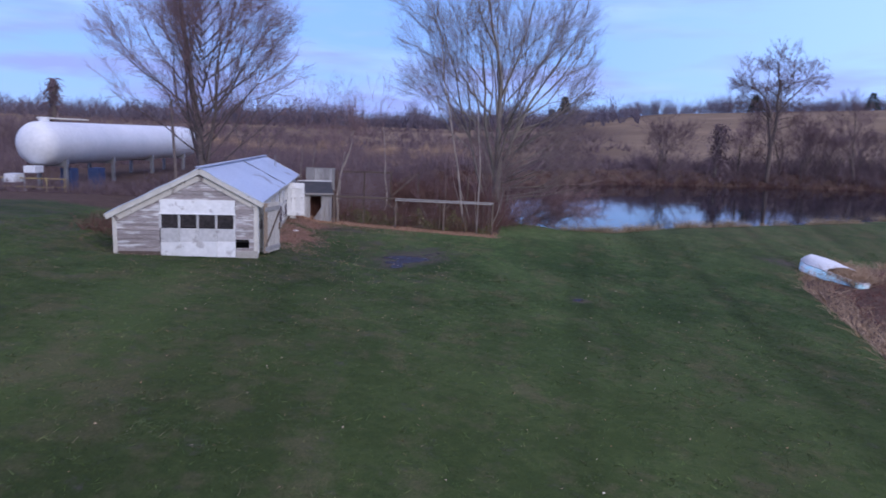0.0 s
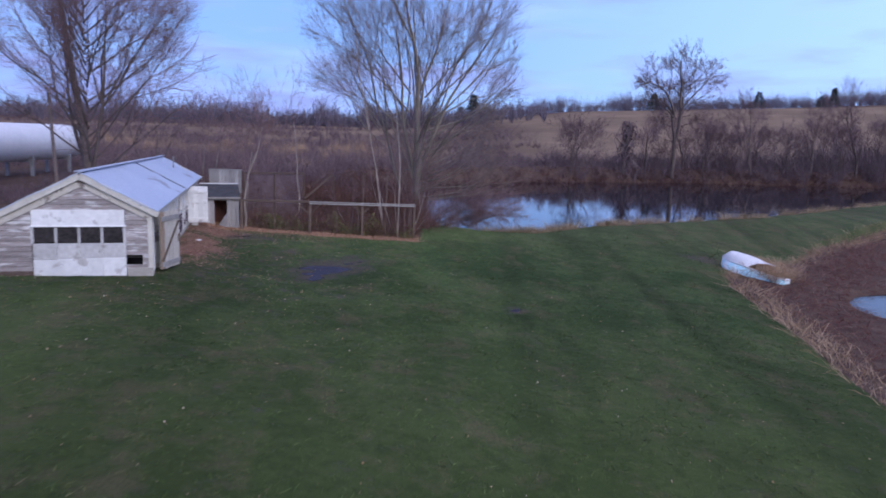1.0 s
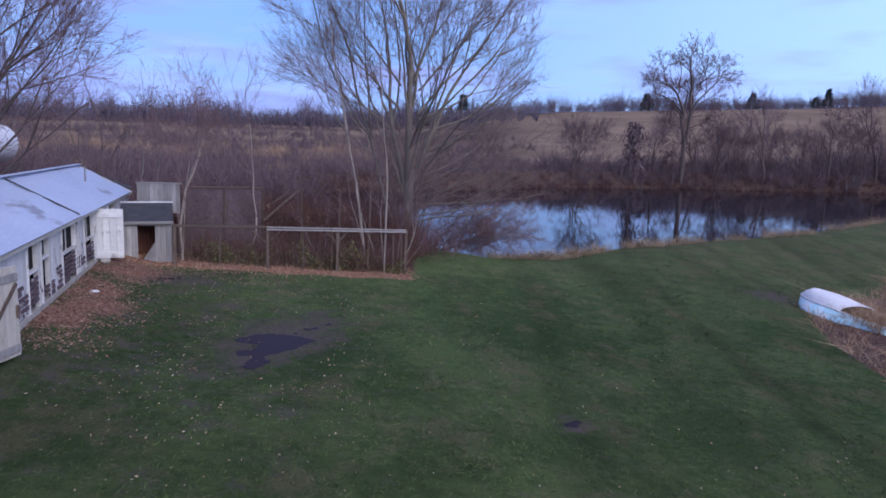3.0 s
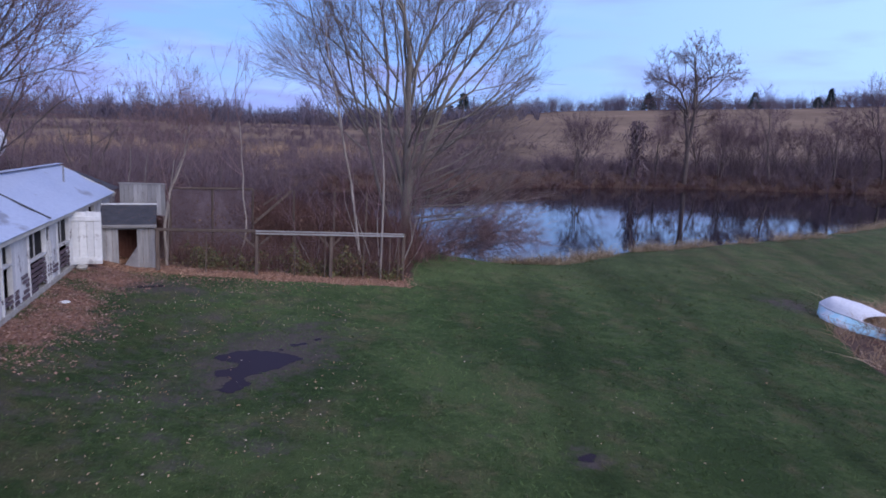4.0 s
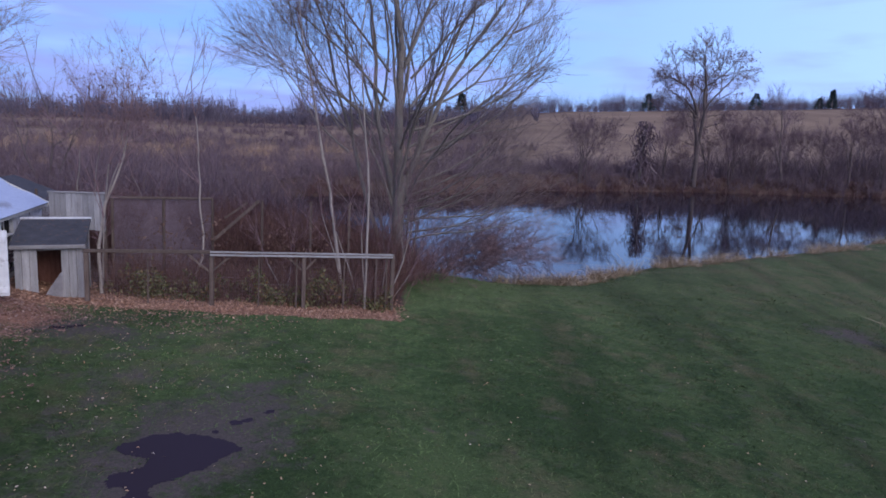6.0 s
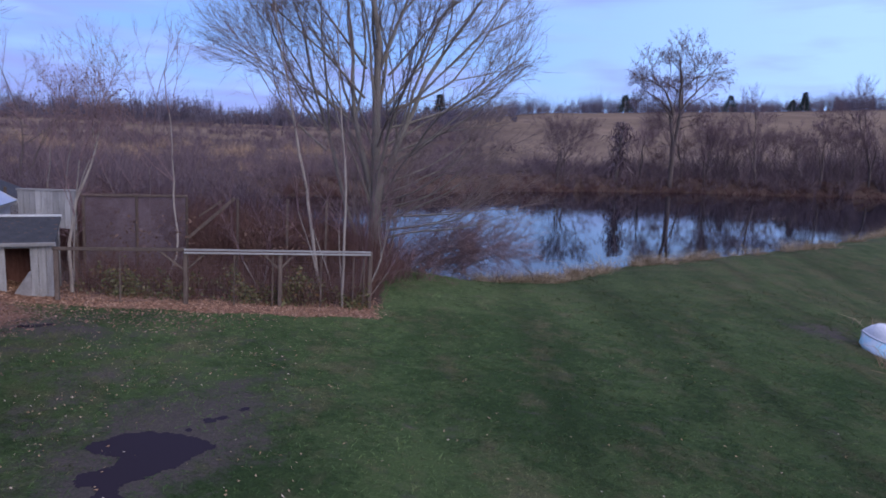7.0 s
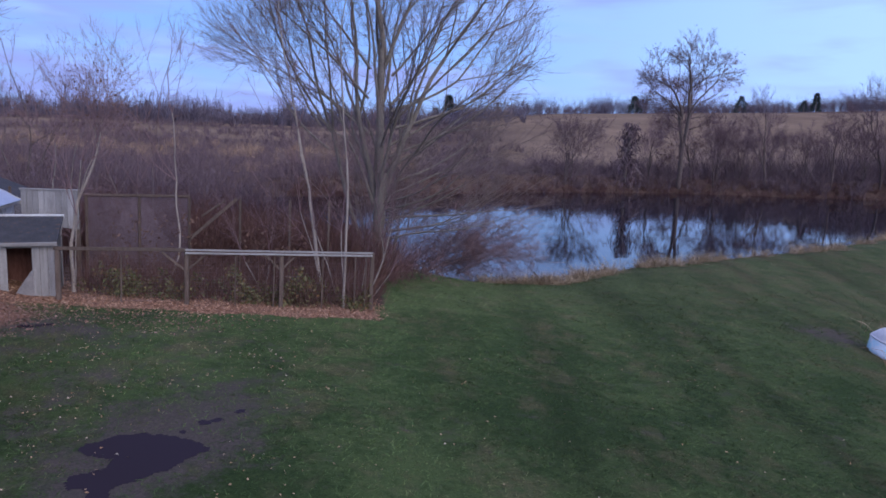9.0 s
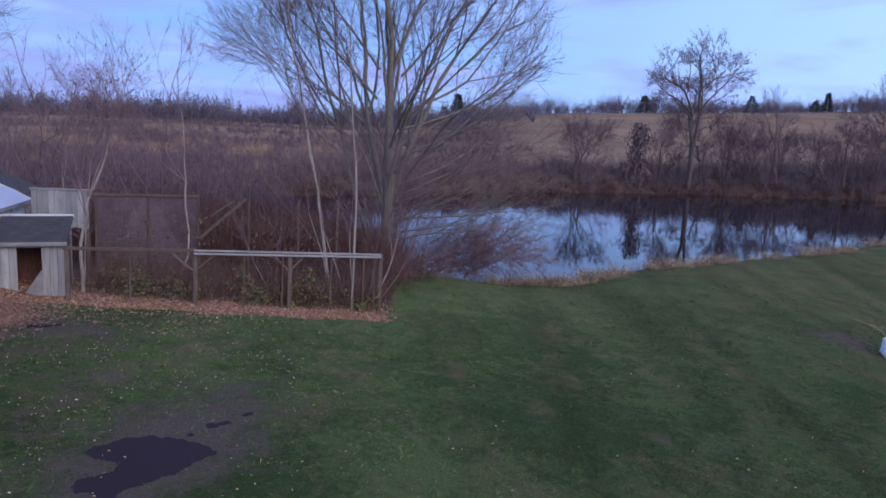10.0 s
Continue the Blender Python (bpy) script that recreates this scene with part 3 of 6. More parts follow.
def flat_sheet(name, x0, x1, y0, y1, z, material, label):
    bm = bmesh.new()
    bmesh.ops.create_grid(bm, x_segments=8, y_segments=8, size=0.5)
    bmesh.ops.scale(bm, vec=(x1 - x0, y1 - y0, 1), verts=bm.verts)
    bmesh.ops.translate(bm, vec=((x0 + x1) / 2, (y0 + y1) / 2, z), verts=bm.verts)
    ob = part(name, bm, material, None)
    return tagged(ob, label, "water", kind="structure")


def pond_sheet():
    """The pond's surface, from half a metre inside one bank to half a metre inside the other."""
    bm = bmesh.new()
    prev = None
    for x in list(np.arange(-12, 40, 0.8)) + list(np.arange(40, 141, 4.0)):
        y0, y1 = float(np.interp(x, NEAR_X, NEAR_Y)) - 0.5, float(np.interp(x, FAR_X, FAR_Y)) + 0.5
        row = [bm.verts.new((x, y0 + (y1 - y0) * k / 4, WATER)) for k in range(5)]
        if prev:
            for i in range(4):
                bm.faces.new((prev[i], row[i], row[i + 1], prev[i + 1]))
        prev = row
    return tagged(part("water", bm, M_POND, None), "still dark pond reflecting bare trees and sky", "water", kind="structure")


pond_sheet()
flat_sheet("water", 18.6, 27.5, 22.0, 31.5, -1.80, M_POND, "shallow open water among marsh grass")


def puddle(cx, cy, z, lobes, label, seed):
    """An irregular sheet of water: union of soft lobes, traced on a fine grid."""
    rng = np.random.default_rng(seed)
    step = 0.035
    xs, ys = np.arange(-3, 3, step), np.arange(-3, 3, step)
    X, Y = np.meshgrid(xs, ys)
    f = np.zeros_like(X)
    for lx, ly, r in lobes:
        f += (1.0 if r > 0 else -1.8) * np.exp(-((X - lx) ** 2 + ((Y - ly) * (1.0 if r > 0 else 1.6)) ** 2) / (r * r))
    ph = rng.uniform(0, 6, 6)
    f += 0.22 * np.sin(X * 4 + 1.2 * np.sin(Y * 3) + ph[0]) * np.sin(Y * 5 + ph[1]) + 0.2 * np.sin(X * 9 + 1.5 * np.sin(Y * 6) + ph[2]) * np.sin(Y * 8 + ph[3]) + 0.1 * np.sin(X * 21 + ph[4]) * np.sin(Y * 17 + ph[5])
    keep = f > 0.78
    iy, ix = np.nonzero(keep)
    order, verts, faces = {}, [], []

    def vid(a, c):
        if (a, c) not in order:
            order[(a, c)] = len(verts)
            verts.append((cx + xs[0] + a * step, cy + ys[0] + c * step, z))
        return order[(a, c)]

    for a, c in zip(ix, iy):
        v = [vid(a, c), vid(a + 1, c), vid(a + 1, c + 1), vid(a, c + 1)]
        faces += [(v[0], v[1], v[2]), (v[0], v[2], v[3])]
    return tagged(new("puddle", from_arrays("puddle", verts, faces, M_PUDDLE)), label, "puddle", kind="structure")


POOL = [(-0.6, 0.02, 0.40), (-0.1, 0.0, 0.40), (0.33, -0.1, 0.34), (-0.25, -0.5, 0.42), (0.15, -0.6, 0.40), (-0.4, -1.1, 0.36), (-0.35, -1.6, 0.36), (-0.6, -1.95, 0.30),
        (0.2, 0.45, 0.12), (0.42, 0.72, 0.13), (0.66, 0.85, 0.15), (0.92, 1.2, 0.16), (-0.9, -0.12, 0.3), (-0.8, -1.05, 0.3), (-0.92, -0.6, -0.26), (-0.05, -1.38, -0.24)]


def in_pool(x, y):
    """True in and just round the standing water of the large puddle."""
    f = sum((1.0 if r > 0 else -1.8) * np.exp(-((x + 0.95 - lx) ** 2 + (y - 25.6 - ly) ** 2) / (r * r)) for lx, ly, r in POOL)
    return f > 0.5


puddle(-0.95, 25.6, 0.0585, POOL,
       "shallow muddy puddle in the lawn with scattered leaves", 4)
puddle(-4.95, 31.3, WET + 0.006, [(0, 0, 0.2), (0.25, 0.08, 0.16), (-0.3, -0.05, 0.15)], "small shallow puddle beside the fallen leaves", 6)
puddle(4.65, 21.4, -0.374, [(0, 0, 0.15), (0.12, 0.12, 0.11)], "small round puddle in the lawn", 5)


# ---------------------------------------------------------------- plants: builders
def tube(V, F, pts, rads, n):
    """A tapered tube through pts, added to lists of vertices and triangles."""
    base = len(V)
    pts = [Vector(p) for p in pts]
    ref = Vector((0.31, 0.85, 0.42))
    for k, p in enumerate(pts):
        d = (pts[min(k + 1, len(pts) - 1)] - pts[max(k - 1, 0)]).normalized()
        a = d.cross(ref)
        if a.length < 1e-3:
            a = d.cross(Vector((1, 0, 0)))
        a.normalize()
        c = d.cross(a)
        for j in range(n):
            w = 2 * math.pi * j / n
            V.append(p + (a * math.cos(w) + c * math.sin(w)) * rads[k])
    for k in range(len(pts) - 1):
        for j in range(n):
            p0, p1 = base + k * n + j, base + k * n + (j + 1) % n
            F.append((p0, p1, p1 + n))
            F.append((p0, p1 + n, p0 + n))


class Plant:
    """Grows branches into two stores: stout limbs and thin twigs."""

    def __init__(self, seed, ball=None):
        self.r = random.Random(seed)
        self.ball = ball
        self.limb, self.twig, self.tips = ([], []), ([], []), []

    def room(self, q, d):
        """How far a branch may reach from q along d inside the crown's rounded outline."""
        c, rx, rz = self.ball
        w = Vector(((q.x - c[0]) / rx, (q.y - c[1]) / rx, (q.z - c[2]) / rz))
        e = Vector((d.x / rx, d.y / rx, d.z / rz))
        a, b, k = e.dot(e), w.dot(e), w.dot(w) - 1
        disc = b * b - a * k
        return max(0.0, (-b + math.sqrt(disc)) / a) if disc > 0 else 0.0

    def grow(self, p, d, length, radius, level, plan):
        r = self.r
        spec = plan[level]
        segs = max(1 if level >= 3 else 2, int(length / spec["seg"]))
        d = Vector(d).normalized()
        p = Vector(p)
        pts, rads, dirs = [p.copy()], [radius], [d.copy()]
        for k in range(segs):
            bend = Vector((r.gauss(0, 1), r.gauss(0, 1), r.gauss(0, 1))) * spec["wander"]
            d = (d + bend + Vector((0, 0, spec["up"]))).normalized()
            p = p + d * (length / segs)
            f = (k + 1) / segs
            pts.append(p.copy())
            rads.append(radius * (1 - f * (1 - spec["end"])))
            dirs.append(d.copy())
        store = self.limb if level <= plan[0].get("limbs", 1) else self.twig
        tube(store[0], store[1], pts, rads, 7 if level == 0 else (5 if level == 1 else 3))
        if level + 1 < len(plan):
            kids = max(1, int(spec["kids"] * r.uniform(0.8, 1.2)))
            turn = r.uniform(0, 6.28)
            for k in range(kids):
                f = spec["from"] + (1 - spec["from"]) * (k + r.random()) / kids
                u = f * segs
                i = min(int(u), segs - 1)
                q = pts[i].lerp(pts[i + 1], u - i)
                turn += 2.4 + r.uniform(-0.5, 0.5)
                axis = dirs[i].orthogonal().normalized()
                axis.rotate(Matrix.Rotation(turn, 3, dirs[i]))
                out = spec.get("out", 0.0)
                if out:
                    away = Vector((q.x, q.y, 0.0))
                    axis = axis + away.normalized() * out * min(1.0, away.length)
                    axis = axis - dirs[i] * axis.dot(dirs[i])
                    axis.normalize()
                ang = radians(spec["angle"] * r.uniform(0.7, 1.25))
                cd = dirs[i] * math.cos(ang) + axis * math.sin(ang)
                nxt = plan[level + 1]
                cl = nxt["len"] * r.uniform(0.65, 1.2) * (1.15 - spec["short"] * f)
                if self.ball:
                    cl = min(cl, self.room(q, cd) * r.uniform(0.6, 1.15))
                    if cl < 0.25:
                        continue
                self.grow(q, cd, cl, max(rads[i] * spec["thin"], nxt["min"]), level + 1, plan)
        else:
            self.tips.append(p.copy())

    def shoot(self, p, d, length, radius, sub):
        """A thin twig, with sub finer ones along it."""
        r = self.r
        mid = p + d * length * 0.5 + Vector((r.gauss(0, 1), r.gauss(0, 1), r.gauss(0, 1))) * length * 0.05
        tip = mid + (d + Vector((r.gauss(0, 0.12), r.gauss(0, 0.12), r.gauss(0.1, 0.12)))).normalized() * length * 0.5
        tube(self.twig[0], self.twig[1], (p, mid, tip), (radius, radius * 0.8, radius * 0.5), 3)
        self.tips.append(tip)
        for _ in range(sub):
            q = p.lerp(mid, r.uniform(0.3, 1.0)) if r.random() < 0.5 else mid.lerp(tip, r.uniform(0.0, 0.8))
            self.shoot(q, self.turned(d, r.uniform(22, 48)), length * r.uniform(0.4, 0.7), radius * 0.8, 0)

    def turned(self, d, degrees):
        """A direction that many degrees off d, to a random side."""
        side = d.orthogonal().normalized()
        side.rotate(Matrix.Rotation(self.r.uniform(0, 6.283), 3, d))
        return (d * math.cos(radians(degrees)) + side * math.sin(radians(degrees))).normalized()

    def fork(self, p, d, length, radius, depth, k):
        """A branch that bends outward and up, bears twigs, and forks again and again at its end."""
        r = self.r
        p, d = Vector(p), Vector(d).normalized()
        if self.ball:
            length = min(length, self.room(p, d) * r.uniform(0.75, 1.0))
            if length < 0.22:
                return
        segs = max(2, int(length / k.get("seg", 0.45)))
        pts, rads, dirs = [p.copy()], [radius], [d.copy()]
        heart = Vector(k["heart"]) if "heart" in k else None
        for i in range(segs):
            d = d + Vector((r.gauss(0, 1), r.gauss(0, 1), r.gauss(0, 1))) * k["wander"] + Vector((0, 0, k["up"] / segs))
            if heart is not None:
                d = d + (p - heart).normalized() * (k["out"] / segs)
            d.normalize()
            p = p + d * (length / segs)
            pts.append(p.copy())
            rads.append(radius * (1 - 0.22 * (i + 1) / segs))
            dirs.append(d.copy())
        store = self.limb if radius > k.get("stout", 0.02) else self.twig
        tube(store[0], store[1], pts, rads, 8 if radius > 0.08 else (5 if radius > 0.03 else 3))
        bare = k.get("bare", 0.09)
        if radius < bare:
            count = length * k["twigs"]
            for _ in range(int(count) + (r.random() < count % 1)):
                u = r.uniform(0.1, 1.0) * segs
                i = min(int(u), segs - 1)
                q = pts[i].lerp(pts[i + 1], u - i)
                self.shoot(q, self.turned(dirs[i], r.uniform(25, 55)), k["twig"] * r.uniform(0.5, 1.3), max(k["min"], min(0.009, rads[i] * 0.45)), k.get("sub", 2))
        if depth > 0:
            n = 2 + (r.random() < k.get("three", 0.3))
            for j in range(n):
                ang = r.uniform(5, 15) if j == 0 else k["spread"] * r.uniform(0.7, 1.3)
                fall = r.uniform(0.82, 0.92) if j == 0 else r.uniform(0.52, 0.72)
                self.fork(p, self.turned(d, ang), length * k["shrink"] * r.uniform(0.75, 1.2), max(rads[-1] * fall, k["min"]), depth - 1, k)
        else:
            for _ in range(3):
                self.shoot(p, self.turned(d, r.uniform(4, 26)), k["twig"] * r.uniform(0.7, 1.5), k["min"], k.get("sub", 2))

    def finish(self, name, m, label, bark, twig, category="tree", group="", leaves=None):
        ob = thing(name, m, label, category, group)
        if self.limb[0]:
            mesh_part("trunk", from_arrays("trunk", [tuple(v) for v in self.limb[0]], self.limb[1], bark), ob)
        if self.twig[0]:
            mesh_part("crown", from_arrays("crown", [tuple(v) for v in self.twig[0]], self.twig[1], twig), ob, "bare spreading twigs")
        if leaves:
            count, size, lm, seed = leaves
            rng = np.random.default_rng(seed)
            tips = np.array([tuple(v) for v in self.tips])
            at = tips[rng.integers(0, len(tips), count)] + rng.normal(0, size * 1.5, (count, 3))
            mesh_part("leaves", leaf_mesh("leaves", at, size, lm, rng), ob, "withered brown leaves still hanging")
        return ob


def leaf_mesh(name, at, size, material, rng, flat=False):
    """Many small pointed leaves, two triangles each, turned at random."""
    n = len(at)
    a = rng.normal(0, 1, (n, 3))
    if flat:
        a[:, 2] *= 0.25
    a /= np.linalg.norm(a, axis=1)[:, None]
    c = rng.normal(0, 1, (n, 3))
    if flat:
        c[:, 2] *= 0.25
    c -= a * (a * c).sum(1)[:, None]
    c /= np.linalg.norm(c, axis=1)[:, None]
    sz = size * rng.uniform(0.6, 1.3, (n, 1))
    lift = np.cross(a, c) * sz * 0.18
    v = np.stack([at - a * sz, at - c * sz * 0.55 + lift, at + a * sz, at + c * sz * 0.55 + lift], 1)
    base = np.arange(n)[:, None] * 4
    f = np.concatenate([base + [[0, 1, 2]], base + [[0, 2, 3]]])
    return from_arrays(name, v, f, material)


def blade_mesh(name, at, direction, length, width, bend, material, rng):
    """Thin bent blades: a tapering strip of three triangles each."""
    n = len(at)
    d = direction / np.linalg.norm(direction, axis=1)[:, None]
    side = np.cross(d, rng.normal(0, 1, (n, 3)))
    side /= np.linalg.norm(side, axis=1)[:, None]
    lean = rng.normal(0, 1, (n, 3))
    lean[:, 2] = -np.abs(lean[:, 2]) * 0.4
    length, width = np.reshape(length, (-1, 1)), np.reshape(width, (-1, 1))
    mid = at + d * length * 0.55 + lean * length * bend * 0.25
    tip = at + d * length + lean * length * bend
    v = np.stack([at - side * width, at + side * width, mid - side * width * 0.7, mid + side * width * 0.7, tip], 1)
    base = np.arange(n)[:, None] * 5
    f = np.concatenate([base + [[0, 1, 3]], base + [[0, 3, 2]], base + [[2, 3, 4]]])
    return from_arrays(name, v, f, material)


def stuff(name, me, label, category):
    return tagged(new(name, me), label, category, kind="stuff")


def thicket(name, centres, heights, stems, twig_w, material, label, category, seed, spread=0.5, forks=3):
    """Bare shrubs: a fan of stems from each centre, each forking into thinner twigs."""
    rng = np.random.default_rng(seed)
    n = len(centres)
    c = np.repeat(centres, stems, 0) + rng.normal(0, 0.18, (n * stems, 3)) * [1, 1, 0]
    h = np.repeat(heights, stems) * rng.uniform(0.45, 1.1, n * stems)
    d = np.stack([rng.normal(0, spread, n * stems), rng.normal(0, spread, n * stems), np.ones(n * stems)], 1)
    dn = d / np.linalg.norm(d, axis=1)[:, None]
    at, dr, ln, wd = [c], [d], [h], [np.full(n * stems, twig_w)]
    for k in range(forks):
        f = rng.uniform(0.3, 0.85, n * stems)
        at.append(c + dn * (h * f)[:, None])
        dr.append(dn + rng.normal(0, 0.6, (n * stems, 3)) + [0, 0, 0.2])
        ln.append(h * rng.uniform(0.2, 0.45, n * stems))
        wd.append(np.full(n * stems, twig_w * 0.6))
    me_ = blade_mesh(name, np.concatenate(at), np.concatenate(dr), np.concatenate(ln), np.concatenate(wd), 0.1, material, rng)
    return stuff(name, me_, label, category)


def on_ground(x, y, sink=0.05):
    return np.stack([x, y, ground(x, y) - sink], 1)


# ---------------------------------------------------------------- the hen house
HOUSE = pose(-5.51, 20.85, 0.70, -0.6, 0, 9.4)
LENGTH, LEFT, RIDGE_X, RIDGE_Z, EAVE_R, EAVE_L = 18.1, -4.2, -1.68, 2.70, 1.80, 1.38


def roof_z(x):
    """Underside of the roof across the hen house."""
    return RIDGE_Z + (x - RIDGE_X) * ((EAVE_R - RIDGE_Z) / (0 - RIDGE_X) if x > RIDGE_X else (EAVE_L - RIDGE_Z) / (LEFT - RIDGE_X))


def hen_house():
    h = thing("hen_house", HOUSE, "long weathered white hen house with peeling clapboards and a metal roof", "shed")
    # roof: two sheets each in two lengths, with a lapped seam, and rolled edges
    for name, x0, x1 in (("roof_slope", RIDGE_X, 0.2), ("roof_slope", LEFT - 0.22, RIDGE_X)):
        for y0, y1, lift in ((-0.16, 8.7, 0.02), (8.65, LENGTH + 0.25, 0.0)):
            bm = bmesh.new()
            n, rows = 14, 22
            grid = []
            for j in range(rows + 1):
                row = []
                for i in range(n + 1):
                    x = x0 + (x1 - x0) * i / n
                    y = y0 + (y1 - y0) * j / rows
                    sag = 0.018 * math.sin(y * 0.9 + i) + 0.012 * math.sin(x * 3.1 + y * 0.37)
                    row.append(bm.verts.new((x, y, roof_z(x) + 0.06 + lift + sag * (0 < i < n))))
                grid.append(row)
            for j in range(rows):
                for i in range(n):
                    bm.faces.new((grid[j][i], grid[j][i + 1], grid[j + 1][i + 1], grid[j + 1][i]))
            bmesh.ops.recalc_face_normals(bm, faces=bm.faces)
            bmesh.ops.solidify(bm, geom=bm.faces[:], thickness=0.025)
            part(name, bm, M_ROOF, h, "pale galvanised sheet roof with rust stains")
    part("tar_strip", plank((RIDGE_X + 0.1, 8.72, roof_z(RIDGE_X + 0.1) + 0.098), (0.17, 8.66, roof_z(0.17) + 0.098), 0.16, 0.012, (0.46, 0, 1)), M_SHINGLE, h, "dark tarred seam across the roof")
    part("ridge_cap", plank((RIDGE_X, -0.18, RIDGE_Z + 0.10), (RIDGE_X, LENGTH + 0.27, RIDGE_Z + 0.10), 0.22, 0.02), M_ROOF, h)
    for x in (0.14, LEFT - 0.17):
        part("fascia", plank((x, -0.12, roof_z(x) - 0.03), (x, LENGTH + 0.2, roof_z(x) - 0.03), 0.03, 0.11), M_CREAM, h)
    # rake boards on both gables
    for y in (-0.13, LENGTH + 0.13):
        part("rake_board", plank((RIDGE_X, y, RIDGE_Z - 0.02), (0.2, y, roof_z(0.2) - 0.02), 0.035, 0.17), M_CREAM, h)
        part("rake_board", plank((RIDGE_X, y, RIDGE_Z - 0.02), (LEFT - 0.22, y, roof_z(LEFT - 0.22) - 0.02), 0.035, 0.17), M_CREAM, h)
    for xe in (0.02, LEFT + 0.02):
        part("frieze_board", plank((RIDGE_X, -0.062, RIDGE_Z - 0.20), (xe, -0.062, roof_z(xe) - 0.20), 0.024, 0.19), M_FRIEZE, h, "flaking cream frieze under the rake")
    part("vent_pipe", plank((-0.85, 15.0, roof_z(-0.85)), (-0.85, 15.0, roof_z(-0.85) + 0.62), 0.05, 0.05, (1, 0, 0)), M_STEEL, h)
    # inner lining and floor: near-black colour paints in the shade of the inside
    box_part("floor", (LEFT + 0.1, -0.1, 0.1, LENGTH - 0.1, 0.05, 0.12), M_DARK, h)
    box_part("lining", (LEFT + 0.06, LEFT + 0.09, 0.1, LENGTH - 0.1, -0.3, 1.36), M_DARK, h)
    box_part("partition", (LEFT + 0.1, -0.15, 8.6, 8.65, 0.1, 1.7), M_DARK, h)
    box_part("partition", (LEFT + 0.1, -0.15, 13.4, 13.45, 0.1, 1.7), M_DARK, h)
    # foundation
    box_part("foundation", (-0.16, 0.05, 1.1, LENGTH, -1.2, 0.16), M_CONCRETE, h, "pale concrete footing under the side wall")
    box_part("foundation", (LEFT, LEFT + 0.2, 0.1, LENGTH, -1.0, 0.2), M_CONCRETE, h)
    box_part("foundation", (LEFT, 0, LENGTH - 0.2, LENGTH, -1.4, 0.1), M_CONCRETE, h)
    box_part("foundation_block", (-0.62, 0.02, -0.1, 0.28, -0.3, 0.24), M_CONCRETE, h, "rough concrete block at the corner")
    box_part("sill_plank", (LEFT + 0.1, -2.8, -0.06, 0.06, -0.2, 0.2), M_WOOD_DARK, h)
    # front gable: clapboards each side of the panelled middle, then above it
    course = 0.135
    z = 0.18
    rng = random.Random(11)
    while z < RIDGE_Z - 0.1:
        z1 = z + course
        spans = []
        zt = min(z1, RIDGE_Z - 0.08)
        xl = LEFT if zt < EAVE_L else LEFT + (zt - EAVE_L) / (RIDGE_Z - EAVE_L) * (RIDGE_X - LEFT)
        xr = 0.0 if zt < EAVE_R else 0.0 + (zt - EAVE_R) / (RIDGE_Z - EAVE_R) * (RIDGE_X - 0.0)
        if z < 1.80:
            spans = [(xl, -2.88), (-0.64, xr)]
        else:
            mid = rng.uniform(-2.4, -1.2)
            spans = [(xl, mid), (mid, xr)] if xr - xl > 2 else [(xl, xr)]
        for a, c in spans:
            if c - a < 0.08:
                continue
            if a > -1 and z < 0.5:
                a = -0.24 if z > 0.28 else a
            bm = bmesh.new()
            t = rng.uniform(-0.006, 0.006)
            box(bm, a + 0.003, c - 0.003, -0.034, -0.004, z, z1 + 0.008, bevel=0.004)
            for v in bm.verts:
                v.co.y += -0.016 * (1 - (v.co.z - z) / course) + t * 0.3
                v.co.z += t
            part("clapboard", bm, M_PEEL, h)
        z = z1
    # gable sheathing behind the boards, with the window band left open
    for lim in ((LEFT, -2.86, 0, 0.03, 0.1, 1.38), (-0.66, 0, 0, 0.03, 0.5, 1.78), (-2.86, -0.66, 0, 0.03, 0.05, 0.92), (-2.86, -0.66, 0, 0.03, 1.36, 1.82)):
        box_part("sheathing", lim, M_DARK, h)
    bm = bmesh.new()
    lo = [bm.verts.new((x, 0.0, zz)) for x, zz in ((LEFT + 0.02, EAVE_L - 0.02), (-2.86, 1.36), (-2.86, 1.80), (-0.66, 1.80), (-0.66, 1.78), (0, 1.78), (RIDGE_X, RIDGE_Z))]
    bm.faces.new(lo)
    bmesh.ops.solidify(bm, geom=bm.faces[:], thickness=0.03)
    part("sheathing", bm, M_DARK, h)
    # panels of the old window front
    box_part("upper_panel", (-2.87, -0.65, -0.06, -0.03, 1.37, 1.80), M_WHITE, h, "wide white board over the windows")
    box_part("panel_lip", (-2.92, -0.62, -0.085, -0.03, 1.345, 1.385), M_WHITE, h)
    for k in range(4):
        x0 = -2.86 + k * 0.555
        box_part("lower_panel", (x0 + 0.002, x0 + 0.553, -0.052, -0.03, 0.49, 0.915), M_GREYPAINT, h)
        box_part("base_panel", (x0 + 0.001, x0 + 0.554, -0.066, -0.03, 0.06 - 0.01 * k, 0.485 + 0.012 * k), M_WHITE, h)
    for k in range(4):
        x0 = -2.84 + k * 0.548
        w = box_part("window", (x0, x0 + 0.5, -0.03, -0.015, 0.94, 1.35), M_GLASS, h, "dark dirty pane")
        box_part("mullion", (x0 + 0.495, x0 + 0.56, -0.055, 0.0, 0.91, 1.37), M_GREYPAINT, w)
    box_part("mullion", (-2.9, -2.83, -0.055, 0.0, 0.91, 1.37), M_GREYPAINT, h)
    for x in (LEFT - 0.01, -0.06):
        box_part("corner_board", (x - 0.03, x + 0.09, -0.065, -0.02, 0.12, roof_z(x + 0.03) - 0.03), M_CREAM, h)
